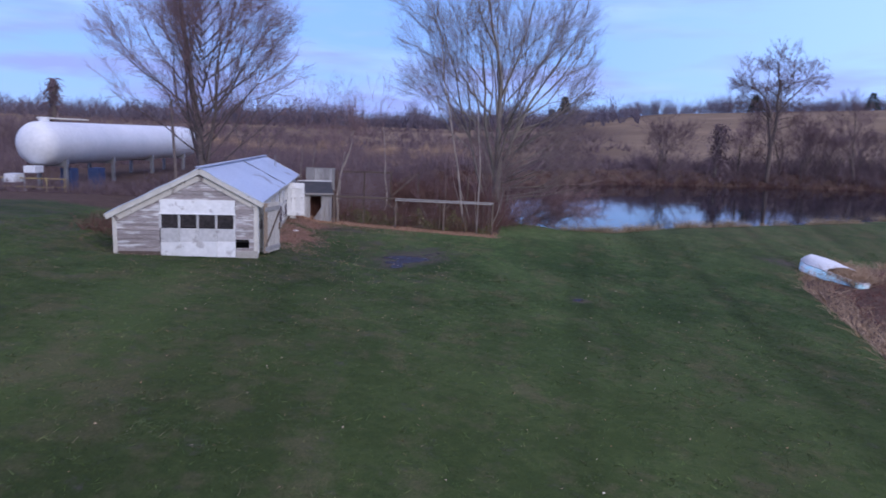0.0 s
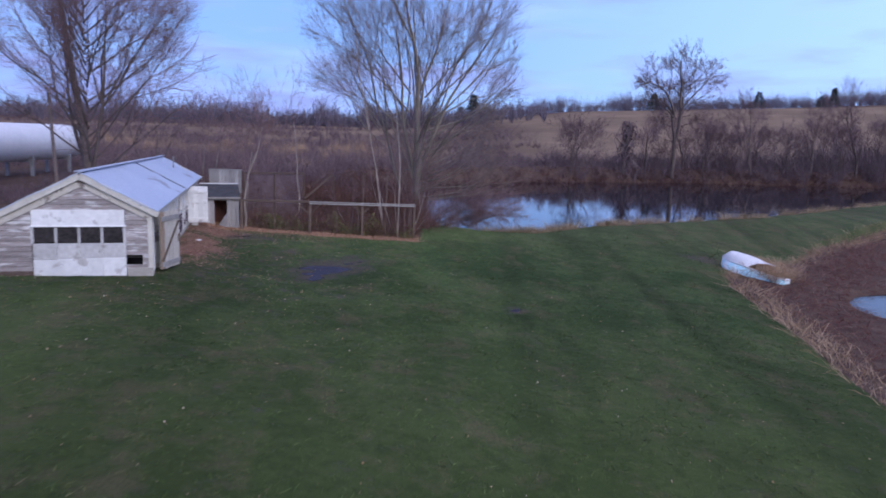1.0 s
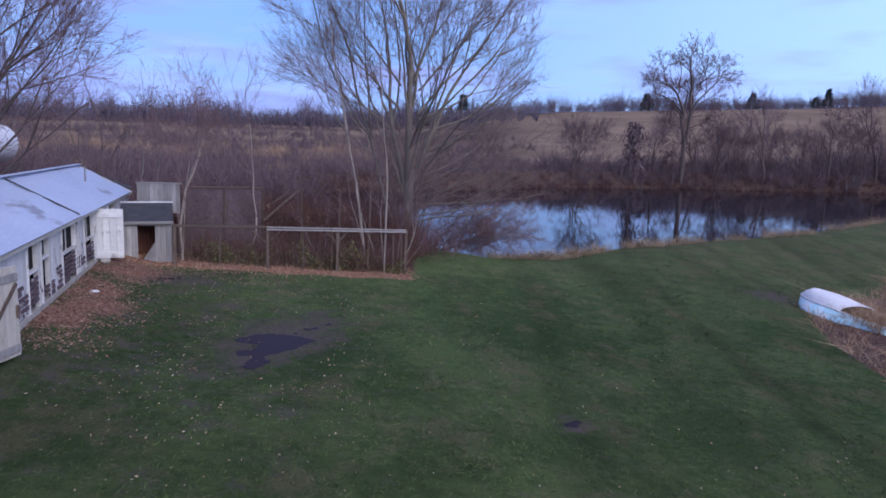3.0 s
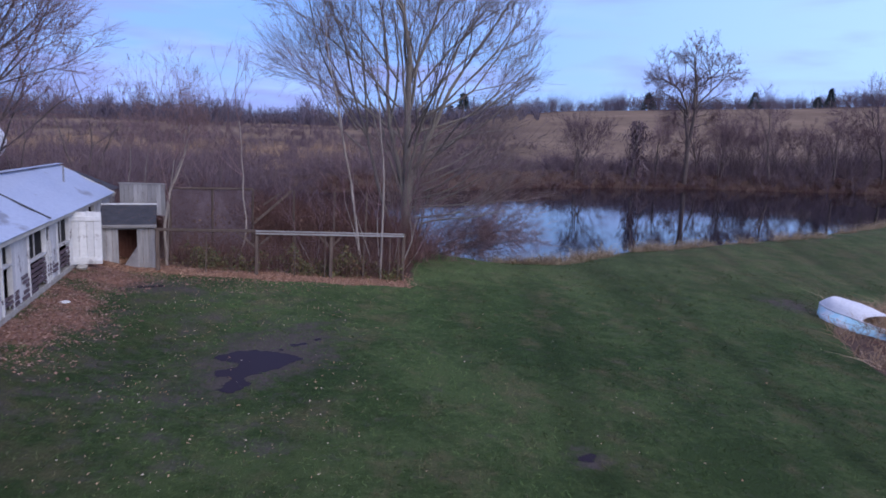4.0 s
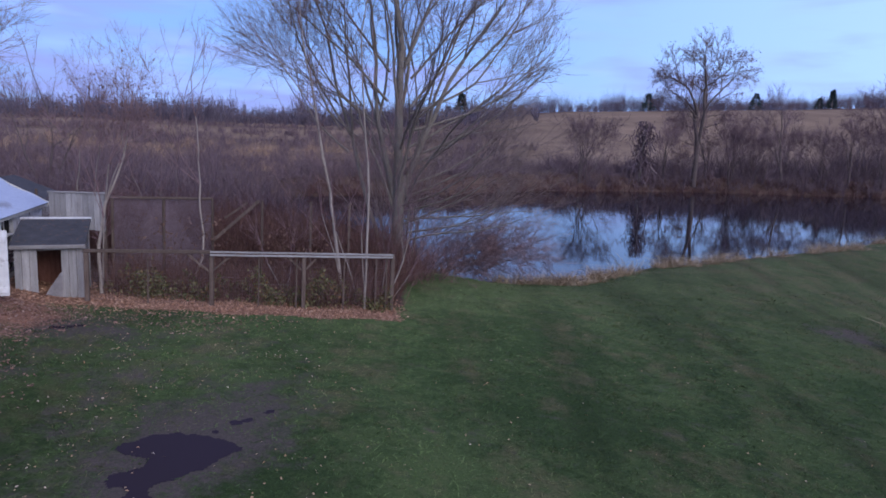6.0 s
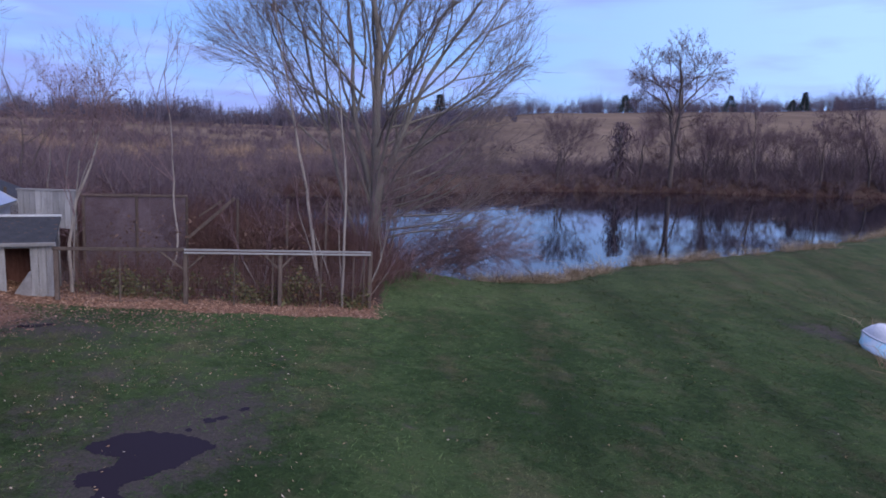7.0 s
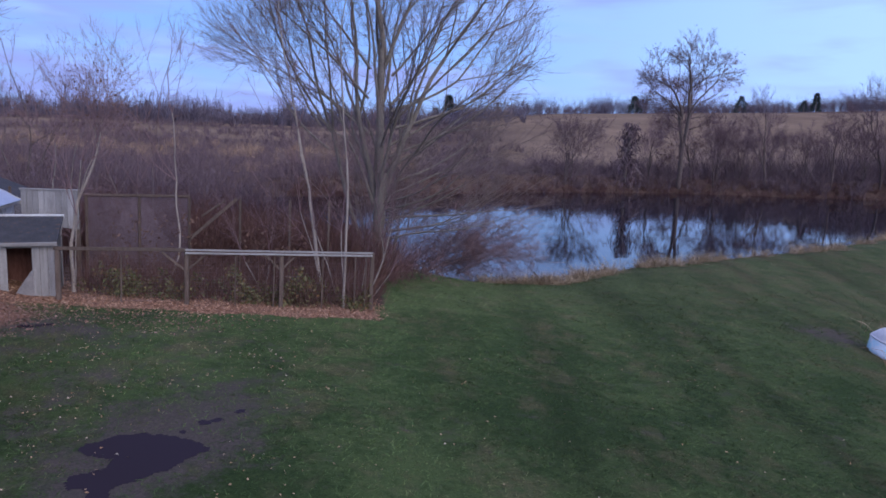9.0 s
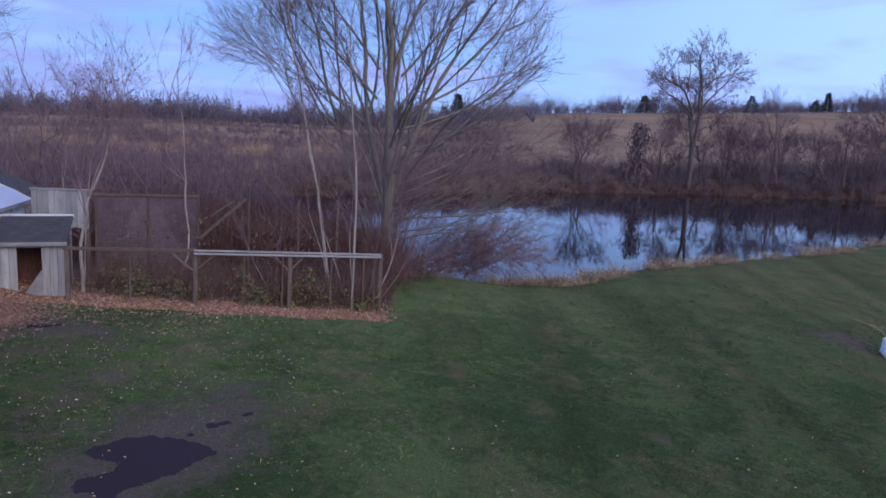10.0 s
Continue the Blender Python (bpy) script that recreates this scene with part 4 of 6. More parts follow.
    box_part("corner_board", (-0.02, 0.03, -0.05, 0.06, 0.12, EAVE_R - 0.02), M_CREAM, h)
    # side wall facing the lawn: studs, header, openings, siding below
    box_part("header_board", (-0.05, 0.035, 0.1, LENGTH, 1.70, 1.80), M_PEEL_WALL, h)
    openings = [(0.13, 1.15, 0.12, 1.68), (1.4, 2.2, 1.25, 1.68), (4.05, 4.84, 1.03, 1.68), (5.14, 5.8, 1.18, 1.66), (7.1, 8.62, 0.97, 1.67), (8.84, 9.1, 0.80, 1.16), (9.85, 11.2, 0.92, 1.65), (11.42, 11.95, 0.14, 1.68), (13.9, 15.0, 1.2, 1.66)]
    edges = [0.1] + [v for o in openings for v in o[:2]] + [LENGTH]
    for a, c in zip(edges[::2], edges[1::2]):
        n = max(1, round((c - a) / 0.3))
        for k in range(n):
            y0, y1 = a + (c - a) * k / n, a + (c - a) * (k + 1) / n
            box_part("wall_board", (-0.03, 0.012 + 0.004 * (k % 2), y0 + 0.003, y1 - 0.003, 0.16, 1.70), M_PEEL_WALL, h)
    for a, c, z0, z1 in openings:
        for y in (a, c):
            box_part("jamb", (-0.06, 0.05, y - 0.035, y + 0.035, 0.14, z1 + 0.03), M_PEEL_WALL, h)
        if z0 > 0.5:
            box_part("window_sill", (-0.06, 0.055, a - 0.035, c + 0.035, z0 - 0.05, z0), M_PEEL_WALL, h)
            # black panel in the opening paints the unlit inside
            w = box_part("window", (-0.085, -0.07, a, c, z0, z1), M_DARK, h, "open window closed by a panel painted black as inner shade")
            if c - a > 1.0:
                y = a + (c - a) * 0.5
                box_part("mullion", (-0.06, -0.03, y - 0.02, y + 0.02, z0, z1), M_GREYPAINT, w)
    # short peeled siding courses below the windows
    for a, c, top in ((2.3, 4.0, 0.95), (4.09, 4.98, 0.97), (5.05, 6.25, 0.62), (6.45, 7.05, 0.8), (7.15, 8.58, 0.90), (8.66, 9.8, 0.74), (9.9, 11.16, 0.85), (12.1, 13.8, 0.9), (14.0, 17.8, 0.9)):
        z, k = 0.19, 0
        while z < top - 0.08:
            y0 = a + 0.02 + 0.16 * (k % 2) * rng.random()
            while y0 < c - 0.12:
                y1 = min(y0 + rng.uniform(0.24, 0.62), c - 0.02)
                if rng.random() > 0.12 + 0.45 * (k == 0):
                    bm = bmesh.new()
                    box(bm, 0.014, 0.034, y0, y1, z, z + rng.uniform(0.072, 0.092), bevel=0.004)
                    off = rng.uniform(-0.008, 0.008)
                    for v in bm.verts:
                        v.co.x += 0.012 * (1 - (v.co.z - z) / 0.11)
                        v.co.z += off * (v.co.y - y0) * 2
                    part("siding_piece", bm, M_PEEL_RED, h)
                y0 = y1 + rng.uniform(0.02, 0.05)
            z += 0.118
            k += 1
    # far gable and rear wall
    box_part("rear_wall", (LEFT, LEFT + 0.05, 0.1, LENGTH, 0.15, EAVE_L), M_PEEL, h)
    bm = bmesh.new()
    bm.faces.new([bm.verts.new((x, LENGTH - 0.03, zz)) for x, zz in ((LEFT, -0.2), (0, -0.2), (0, EAVE_R), (RIDGE_X, RIDGE_Z), (LEFT, EAVE_L))])
    bmesh.ops.solidify(bm, geom=bm.faces[:], thickness=0.04)
    part("gable_wall", bm, M_PEEL, h)
    return h


def board_door(name, parent, m, w, ht, boards, material, label, brace):
    """A ledged door of upright boards; local x across, z up, hinge at x = 0."""
    bm = bmesh.new()
    box(bm, 0.0, w, 0.018, 0.024, 0.02, ht - 0.02)
    d = part(name, bm, material, parent, label)
    d.matrix_basis = m
    rng = random.Random(len(label))
    for k in range(boards):
        x0, x1 = w * k / boards, w * (k + 1) / boards
        box_part("board", (x0 + 0.004, x1 - 0.004, -0.012, 0.016, rng.uniform(-0.01, 0.01), ht + rng.uniform(-0.015, 0.015)), M_STAINED if brace and k == 0 else material, d)
    for z in (0.14, ht - 0.2):
        box_part("ledge", (0.02, w - 0.02, -0.04, -0.012, z - 0.07, z + 0.07), M_WOOD if brace else material, d)
    if brace:
        part("brace", plank((0.06, -0.03, 0.24), (w - 0.06, -0.03, ht - 0.32), 0.022, 0.075), M_WOOD_DARK, d, "dark diagonal brace")
    if brace:
        box_part("hasp", (w - 0.09, w - 0.03, -0.05, -0.012, ht * 0.42, ht * 0.56), M_WOOD_DARK, d, "rusty latch plate")
    return d


house = hen_house()
board_door("door", house, pose(0.19, 0.27, 0.10, 0, 0, 70), 1.10, 1.60, 5, M_DOORWOOD, "weathered board door standing open with a diagonal brace", True)
board_door("door", house, pose(0.03, 11.5, 0.15, 0, 0, 0), 0.80, 1.54, 4, M_WHITE, "white painted board door standing wide open", False)


# ---------------------------------------------------------------- lean-to shack, board wall, pen, fence
def shack():
    h = thing("shack", pose(-7.16, 33.9, 0.14, 0, 0, 14.0), "small grey board privy with a felt shed roof and open doorway", "shed")
    w, dp, hf, hb = 1.60, 1.4, 1.48, 1.88

    def boards(y, spans, z1):
        for a, c in spans:
            n = max(1, round((c - a) / 0.16))
            for k in range(n):
                box_part("board", (a + (c - a) * k / n + 0.003, a + (c - a) * (k + 1) / n - 0.003, y, y + 0.025, -0.1, z1 + 0.004 * (k % 3)), M_WOOD, h)

    boards(0.0, ((0, 0.52), (1.06, w)), hf)
    boards(dp, ((0, w),), hb)
    box_part("lintel", (0.5, 1.1, 0.0, 0.03, hf - 0.1, hf), M_WOOD, h)
    for x in (0.0, w - 0.03):
        bm = bmesh.new()
        bm.faces.new([bm.verts.new((x, yy, zz)) for yy, zz in ((0.03, -0.1), (dp, -0.1), (dp, hb), (0.03, hf))])
        bmesh.ops.solidify(bm, geom=bm.faces[:], thickness=-0.03)
        part("side_wall", bm, M_WOOD, h)
    bm = bmesh.new()
    bm.faces.new([bm.verts.new(v) for v in ((0.50, -0.03, -0.05), (1.09, -0.03, -0.05), (1.09, -0.03, 0.80), (1.04, -0.03, 0.80))])
    bmesh.ops.solidify(bm, geom=bm.faces[:], thickness=0.02)
    bmesh.ops.recalc_face_normals(bm, faces=bm.faces)
    part("diagonal_board", bm, M_PALEBOARD, h, "pale board slanting across the foot of the doorway")
    m = Matrix.Translation((0, -0.14, hf + 0.02)) @ Matrix.Rotation(math.atan2(hb - hf, dp), 4, "X")
    box_part("roof", (-0.06, w + 0.05, 0, dp + 0.3, 0.0, 0.05), M_SHINGLE, h, "dark felt roof with a rusty corner", m=m)
    box_part("roof_edge", (-0.07, w + 0.06, dp + 0.3, dp + 0.35, -0.02, 0.09), M_WHITE, h, "white painted roof edge", m=m)
    box_part("roof_edge", (-0.07, w + 0.06, -0.03, -0.003, -0.05, 0.05), M_RAIL, h, m=m)
    box_part("floor", (0.05, w - 0.05, 0.05, dp - 0.05, -0.1, 0.02), M_DARK, h)
    box_part("lining", (0.05, w - 0.05, dp - 0.08, dp - 0.05, 0, hb - 0.1), M_REDBROWN, h, "red-brown inner boards")
    return h


def board_wall():
    h = thing("board_wall", pose(-7.52, 37.0, 0.0), "grey weathered board wall behind the privy", "wall")
    for k in range(10):
        box_part("board", (k * 0.156 + 0.003, k * 0.156 + 0.153, 0, 0.025, 1.62 + 0.02 * ((k * 5) % 3), 2.74 + 0.012 * ((k * 7) % 3)), M_WOOD, h)
    box_part("cap_board", (-0.03, 1.6, -0.03, 0.06, 2.74, 2.79), M_RAIL, h)
    for x in (0.04, 1.5):
        box_part("post", (x - 0.05, x + 0.05, 0.03, 0.13, -0.2, 2.7), M_WOOD_DARK, h)
    return h


def pen():
    """Tall poultry run: posts, top beams, wire netting and old braces."""
    h = thing("poultry_run", pose(0, 37.5, 0), "tall old poultry run of dark posts and wire netting", "pen")
    for x in (-5.95, -4.45, -3.0, -1.5, 0.0, 1.2):
        zb = float(ground(x, 37.5)) - 0.2
        part("post", plank((x, 0, zb), (x + 0.03, 0.02, 2.62), 0.07, 0.07, (0, 1, 0)), M_WOOD_DARK, h)
    part("top_beam", plank((-6.0, 0, 2.60), (-2.95, 0, 2.64), 0.05, 0.07), M_WOOD_DARK, h)
    part("brace", plank((-2.95, -0.06, 1.35), (-1.55, -0.06, 2.62), 0.03, 0.10), M_WOOD_DARK, h, "brown board brace")
    part("brace", plank((-2.6, -0.1, 2.05), (-1.9, -0.1, 2.55), 0.03, 0.06), M_WOOD_DARK, h)
    # netting: crossing wires in one piece
    V, F = [], []
    step = 0.032
    x = -5.95
    while x < -3.0:
        for sgn in (1, -1):
            x1 = x + sgn * 1.3
            tube(V, F, [(x, 0.03, 0.0), (min(max(x1, -5.95), -3.0), 0.03, 2.6 * abs(min(max(x1, -5.95), -3.0) - x) / 1.3)], [0.0066, 0.0066], 3)
        x += step
    z = 0.05
    while z < 2.6:
        tube(V, F, [(-5.95, 0.035, z), (-3.0, 0.035, z + 0.02)], [0.0066, 0.0066], 3)
        z += step
    mesh_part("netting", from_arrays("netting", [tuple(v) for v in V], F, M_MESH), h, "rusty wire netting, dull purple-brown")
    return h


def fence():
    h = thing("fence", pose(0, 0, 0), "old post and rail fence with silvered boards", "fence")

    def fz(x):
        return float(ground(x, 34.6))

    def fy(x):
        return 34.25 + 0.13 * (x + 2.4)
    tops = {-5.45: 1.55, -2.42: 1.46, 0.0: 1.36, 2.48: 1.42}
    for x, zt in tops.items():
        part("post", plank((x, fy(x) + 0.08, fz(x) - 0.3), (x + 0.02, fy(x) + 0.08, zt), 0.11, 0.11, (0, 1, 0)), M_WOOD_DARK, h)
    for k, (za, zb, yo) in enumerate(((1.525, 1.415, 0.0), (1.445, 1.345, -0.02))):
        part("rail", plank((-2.42, fy(-2.42) + yo, za), (2.5, fy(2.5) + yo, zb), 0.03, 0.05), M_RAIL, h, "pale silvered rail board")
    part("rail", plank((-5.5, fy(-5.5) + 0.03, 1.57), (-2.4, fy(-2.4) + 0.03, 1.52), 0.05, 0.09), M_WOOD_DARK, h, "dark sagging pole rail")
    for x0, x1 in ((-2.42, -3.0), (-2.42, -1.85), (0.0, 0.5), (0.0, -0.5)):
        part("brace", plank((x0, fy(x0) + 0.06, 0.95), (x1, fy(x1) + 0.06, 1.46), 0.03, 0.05), M_WOOD_DARK, h)
    for x in (-1.2, -0.2, 1.1, 2.0, 2.3, -4.0):
        part("stake", plank((x, fy(x) + 0.05, fz(x) - 0.2), (x + 0.03, fy(x) + 0.05, 1.38), 0.035, 0.035, (0, 1, 0)), M_WOOD_DARK, h)
    V, F = [], []
    x = -5.4
    while x < 2.45:
        tube(V, F, [(x, fy(x) + 0.12, fz(x)), (x + 0.01, fy(x) + 0.12, 1.36)], [0.002, 0.002], 3)
        x += 0.06
    for k in range(14):
        z = 0.05 + k * 0.095
        tube(V, F, [(-5.4, fy(-5.4) + 0.122, z + 0.15), (2.45, fy(2.45) + 0.122, z)], [0.002, 0.002], 3)
    mesh_part("netting", from_arrays("netting", [tuple(v) for v in V], F, M_MESH), h, "thin wire netting")
    return h


def back_shed():
    """A low shed with a dark roof beyond the hen house."""
    h = thing("shed", pose(-9.85, 41.6, float(ground(-9.85, 41.6)), 0, 0, 6.0), "low weathered shed with a dark felt roof", "shed")
    w, dp, top = 3.4, 3.0, 1.75
    for x0, x1, y0, y1 in ((-w, 0, 0, 0.03), (-w, 0, dp - 0.03, dp), (-0.03, 0, 0.035, dp - 0.035), (-w, -w + 0.03, 0.035, dp - 0.035)):
        n = round(max(x1 - x0, y1 - y0) / 0.2)
        for k in range(n):
            if x1 - x0 > y1 - y0:
                lim = (x0 + (x1 - x0) * k / n + 0.003, x0 + (x1 - x0) * (k + 1) / n - 0.003, y0, y1, -0.3, top)
            else:
                lim = (x0, x1, y0 + (y1 - y0) * k / n + 0.003, y0 + (y1 - y0) * (k + 1) / n - 0.003, -0.3, top)
            box_part("board", lim, M_WOOD, h)
    part("roof_slope", plank((-w / 2 - 0.02, -0.15, top + 0.72), (-w / 2 - 0.02, dp + 0.15, top + 0.72), 0.10, 0.05), M_SHINGLE, h)
    for sgn in (-1, 1):
        bm = bmesh.new()
        xr, xe = -w / 2, (-w - 0.15 if sgn < 0 else 0.15)
        bm.faces.new([bm.verts.new(v) for v in ((xr, -0.2, top + 0.72), (xe, -0.2, top - 0.02), (xe, dp + 0.2, top - 0.02), (xr, dp + 0.2, top + 0.72))])
        bmesh.ops.recalc_face_normals(bm, faces=bm.faces)
        bmesh.ops.solidify(bm, geom=bm.faces[:], thickness=0.04)
        part("roof_slope", bm, M_SHINGLE, h, "dark felt slope")
    for y in (0.01, dp - 0.01):
        bm = bmesh.new()
        bm.faces.new([bm.verts.new(v) for v in ((-w, y, top), (0, y, top), (-w / 2, y, top + 0.66))])
        bmesh.ops.solidify(bm, geom=bm.faces[:], thickness=0.02)
        part("gable", bm, M_WOOD, h)
    part("corner_post", plank((0.05, 0.0, -0.3), (0.05, 0.0, top + 0.5), 0.08, 0.08, (0, 1, 0)), M_WOOD_DARK, h)
    return h


def wood_pole():
    h = thing("pole", pose(-13.1, 33.5, float(ground(-13.1, 33.5))), "old grey wooden pole beside the tall tree", "pole")
    bm = bmesh.new()
    cyl(bm, (0, 0, -0.4), (-0.22, 0, 5.2), 0.085, 0.06, 10)
    part("shaft", bm, M_BARK_DARK, h)
    bm = bmesh.new()
    cyl(bm, (-0.22, 0, 5.2), (-0.225, 0, 5.26), 0.066, 0.03, 10)
    part("cap", bm, M_STEEL, h, "small grey metal cap")
    return h


shack()
back_shed()
wood_pole()
board_wall()
pen()
fence()


def loose(name, x, y, size, material, label, category, seed, flat=0.6):
    """A rough lump resting on the ground."""
    bm = bmesh.new()
    bmesh.ops.create_icosphere(bm, subdivisions=2, radius=size)
    r = random.Random(seed)
    for v in bm.verts:
        v.co *= r.uniform(0.8, 1.15)
        v.co.z *= flat
    ob = part(name, bm, material, None)
    ob.matrix_basis = pose(x, y, float(ground(x, y)) + size * flat * 0.55, 0, 0, seed * 40)
    return tagged(ob, label, category)


loose("stone", -7.1, 32.2, 0.16, M_CONCRETE, "pale stone lying at the foot of the hen house", "stone", 3)
loose("scrap", -6.0, 28.1, 0.13, M_WHITE, "scrap of white board among fallen leaves", "scrap", 5, 0.18)


# ---------------------------------------------------------------- the boat
def boat():
    """An open dinghy with a foredeck, lying half in the marsh grass; local y points to the bow."""
    h = thing("boat", look((18.85, 33.0, -1.56), (18.85 - 1.55, 33.0 + 3.0, -1.22)) @ pose(0, 0, 0, -90, 0, 0) @ pose(0, 0, 0, 0, 3, 0), "white and pale blue dinghy lying in dry marsh grass", "boat")
    L, stations = 3.5, 18
    section = ((1.0, 0.0), (1.26, 0.10), (1.20, 0.35), (1.02, 0.70), (0.80, 1.0))
    rings = []
    for k in range(stations + 1):
        f = k / stations
        y = -L / 2 + L * f
        half = 0.60 * (1 - max(0, (f - 0.5) / 0.5) ** 3.4) * (0.42 + 0.58 * min(1, f * 2.2)) + 0.02
        lift = 0.16 * max(0, (f - 0.75) / 0.25) ** 1.6
        depth = 0.34 + 0.16 * min(1.0, f * 1.6) - lift * 0.6
        rings.append((y, half, depth, lift))

    bm = bmesh.new()
    prev = None
    for y, half, depth, lift in rings:
        row = [bm.verts.new((-half * w, y, lift + depth * z)) for w, z in section[::-1]] + [bm.verts.new((half * w, y, lift + depth * z)) for w, z in section]
        if prev:
            for i in range(len(row) - 1):
                bm.faces.new((prev[i], prev[i + 1], row[i + 1], row[i]))
        else:
            bm.faces.new(row)
        prev = row
    bm.faces.new(prev[::-1])
    bmesh.ops.recalc_face_normals(bm, faces=bm.faces)
    for f in bm.faces:
        f.smooth = True
    part("hull", bm, M_BOAT_BLUE, h, "pale blue sides")
    # white rim along both sides
    for sgn in (-1, 1):
        V, F = [], []
        tube(V, F, [(sgn * half * 0.80, y, lift + depth + 0.012) for y, half, depth, lift in rings], [0.03] * len(rings), 6)
        mesh_part("gunwale", from_arrays("gunwale", [tuple(v) for v in V], F, M_BOAT), h, "white rim")
    bm = bmesh.new()
    prev = None
    for y, half, depth, lift in rings[9:]:
        row = []
        for a in np.linspace(-1, 1, 11):
            yy = y - 0.75 * ((a + 1) / 2) ** 1.3 * max(0.0, (rings[13][0] - y) / (rings[13][0] - rings[9][0]))
            swell = 0.30 * min(1, half / 0.4) ** 0.8 * (0.45 + 0.55 * min(1.0, (y - rings[9][0]) / 0.5))
            row.append(bm.verts.new((half * 0.84 * a, yy, lift + depth + 0.02 + swell * (1 - abs(a) ** 2.6) + 0.24 * (a + 1) / 2 * min(1, half / 0.4))))
        if prev:
            for i in range(10):
                bm.faces.new((prev[i], prev[i + 1], row[i + 1], row[i]))
        prev = row
    bmesh.ops.recalc_face_normals(bm, faces=bm.faces)
    bmesh.ops.solidify(bm, geom=bm.faces[:], thickness=0.02)
    part("foredeck", bm, M_BOAT, h, "white domed foredeck")
    box_part("transom_cap", (-0.24, 0.24, -L / 2 - 0.03, -L / 2 + 0.06, 0.30, 0.40), M_BOAT, h)
    return h


boat()


# ---------------------------------------------------------------- gas tank
def gas_tank():
    h = thing("gas_tank", pose(-24.6, 41.3, 0.0, 0, 0, -1.0), "large white horizontal gas tank on steel saddles", "tank")
    r, zc, L = 1.33, 3.42, 21.0
    bm = bmesh.new()
    prof = [(-r * 0.75 * math.cos(a), r * math.sin(a)) for a in np.linspace(0.04, math.pi / 2, 9)]
    prof = [(y, q_) for y, q_ in prof] + [(L * k / 6, r) for k in range(1, 6)] + [(L + r * 0.75 * math.sin(a), r * math.cos(a)) for a in np.linspace(0, math.pi / 2 - 0.04, 9)]
    prev = None
    for y, q_ in prof:
        row = [bm.verts.new((q_ * math.cos(2 * math.pi * j / 36), y, zc + q_ * math.sin(2 * math.pi * j / 36))) for j in range(36)]
        if prev:
            for j in range(36):
                bm.faces.new((prev[j], prev[(j + 1) % 36], row[(j + 1) % 36], row[j]))
        else:
            bm.faces.new(row)
        prev = row
    bm.faces.new(prev[::-1])
    for f in bm.faces:
        f.smooth = True
    bmesh.ops.recalc_face_normals(bm, faces=bm.faces)
    part("shell", bm, M_TANK, h)
    for y in (1.2, 7.0, 13.0, 19.0):
        gz = 0.3
        s_ = box_part("saddle", (-1.0, 1.0, y - 0.12, y + 0.12, zc - r * 1.05, zc - r * 0.72), M_STEEL, h)
        for x in (-0.85, 0.85):
            box_part("leg", (x - 0.1, x + 0.1, y - 0.1, y + 0.1, gz - 0.6, zc - r * 1.04), M_STEEL, s_)
    bm = bmesh.new()
    cyl(bm, (0, 0.6, zc + r - 0.05), (0, 0.6, zc + r + 0.28), 0.3, 0.3, 16)
    part("manway", bm, M_TANK, h, "white capped manway")
    bm = bmesh.new()
    cyl(bm, (-0.2, 0.2, zc + r + 0.22), (1.3, 3.2, zc + r + 0.18), 0.05, 0.05, 8)
    part("pipe", bm, M_CREAM, h)
    for x0, y0, z0, z1, mm, nm in ((0.2, -1.0, 1.75, 2.15, M_TANK, "valve_box"), (0.6, 2.0, 0.5, 1.9, M_BLUE, "cabinet"), (-0.6, -1.6, 1.2, 1.7, M_TANK, "valve_box"), (1.6, 3.4, 0.4, 1.9, M_BLUE, "cabinet")):
        box_part(nm, (x0 - 0.35, x0 + 0.35, y0 - 0.4, y0 + 0.4, z0, z1), mm, h)
    for za, zb in ((0.95, 0.95), (1.45, 1.45)):
        part("guard_rail", plank((-2.6, -1.8, za), (2.4, -1.4, zb), 0.06, 0.06), M_YELLOW, h)
    for x in (-2.6, -1.3, 0.0, 1.3, 2.4):
        part("guard_post", plank((x, -1.6, 0.2), (x, -1.6, 1.5), 0.1, 0.1, (0, 1, 0)), M_YELLOW if x > 1 else M_STEEL, h)
    return h


gas_tank()


# ---------------------------------------------------------------- trees
BIG = [dict(seg=0.8, wander=0.05, up=0.03, end=0.25, kids=12, angle=32, short=0.55, thin=0.42, limbs=1, **{"from": 0.22}),
       dict(seg=0.5, wander=0.08, up=0.05, end=0.25, kids=8, angle=34, short=0.5, thin=0.5, len=3.2, min=0.022, **{"from": 0.2}),
       dict(seg=0.35, wander=0.10, up=0.05, end=0.4, kids=4, angle=36, short=0.4, thin=0.6, len=1.4, min=0.013, **{"from": 0.2}),
       dict(seg=0.6, wander=0.12, up=0.04, end=0.5, kids=0, angle=30, short=0.3, thin=0.6, len=0.7, min=0.0085, **{"from": 0.2})]


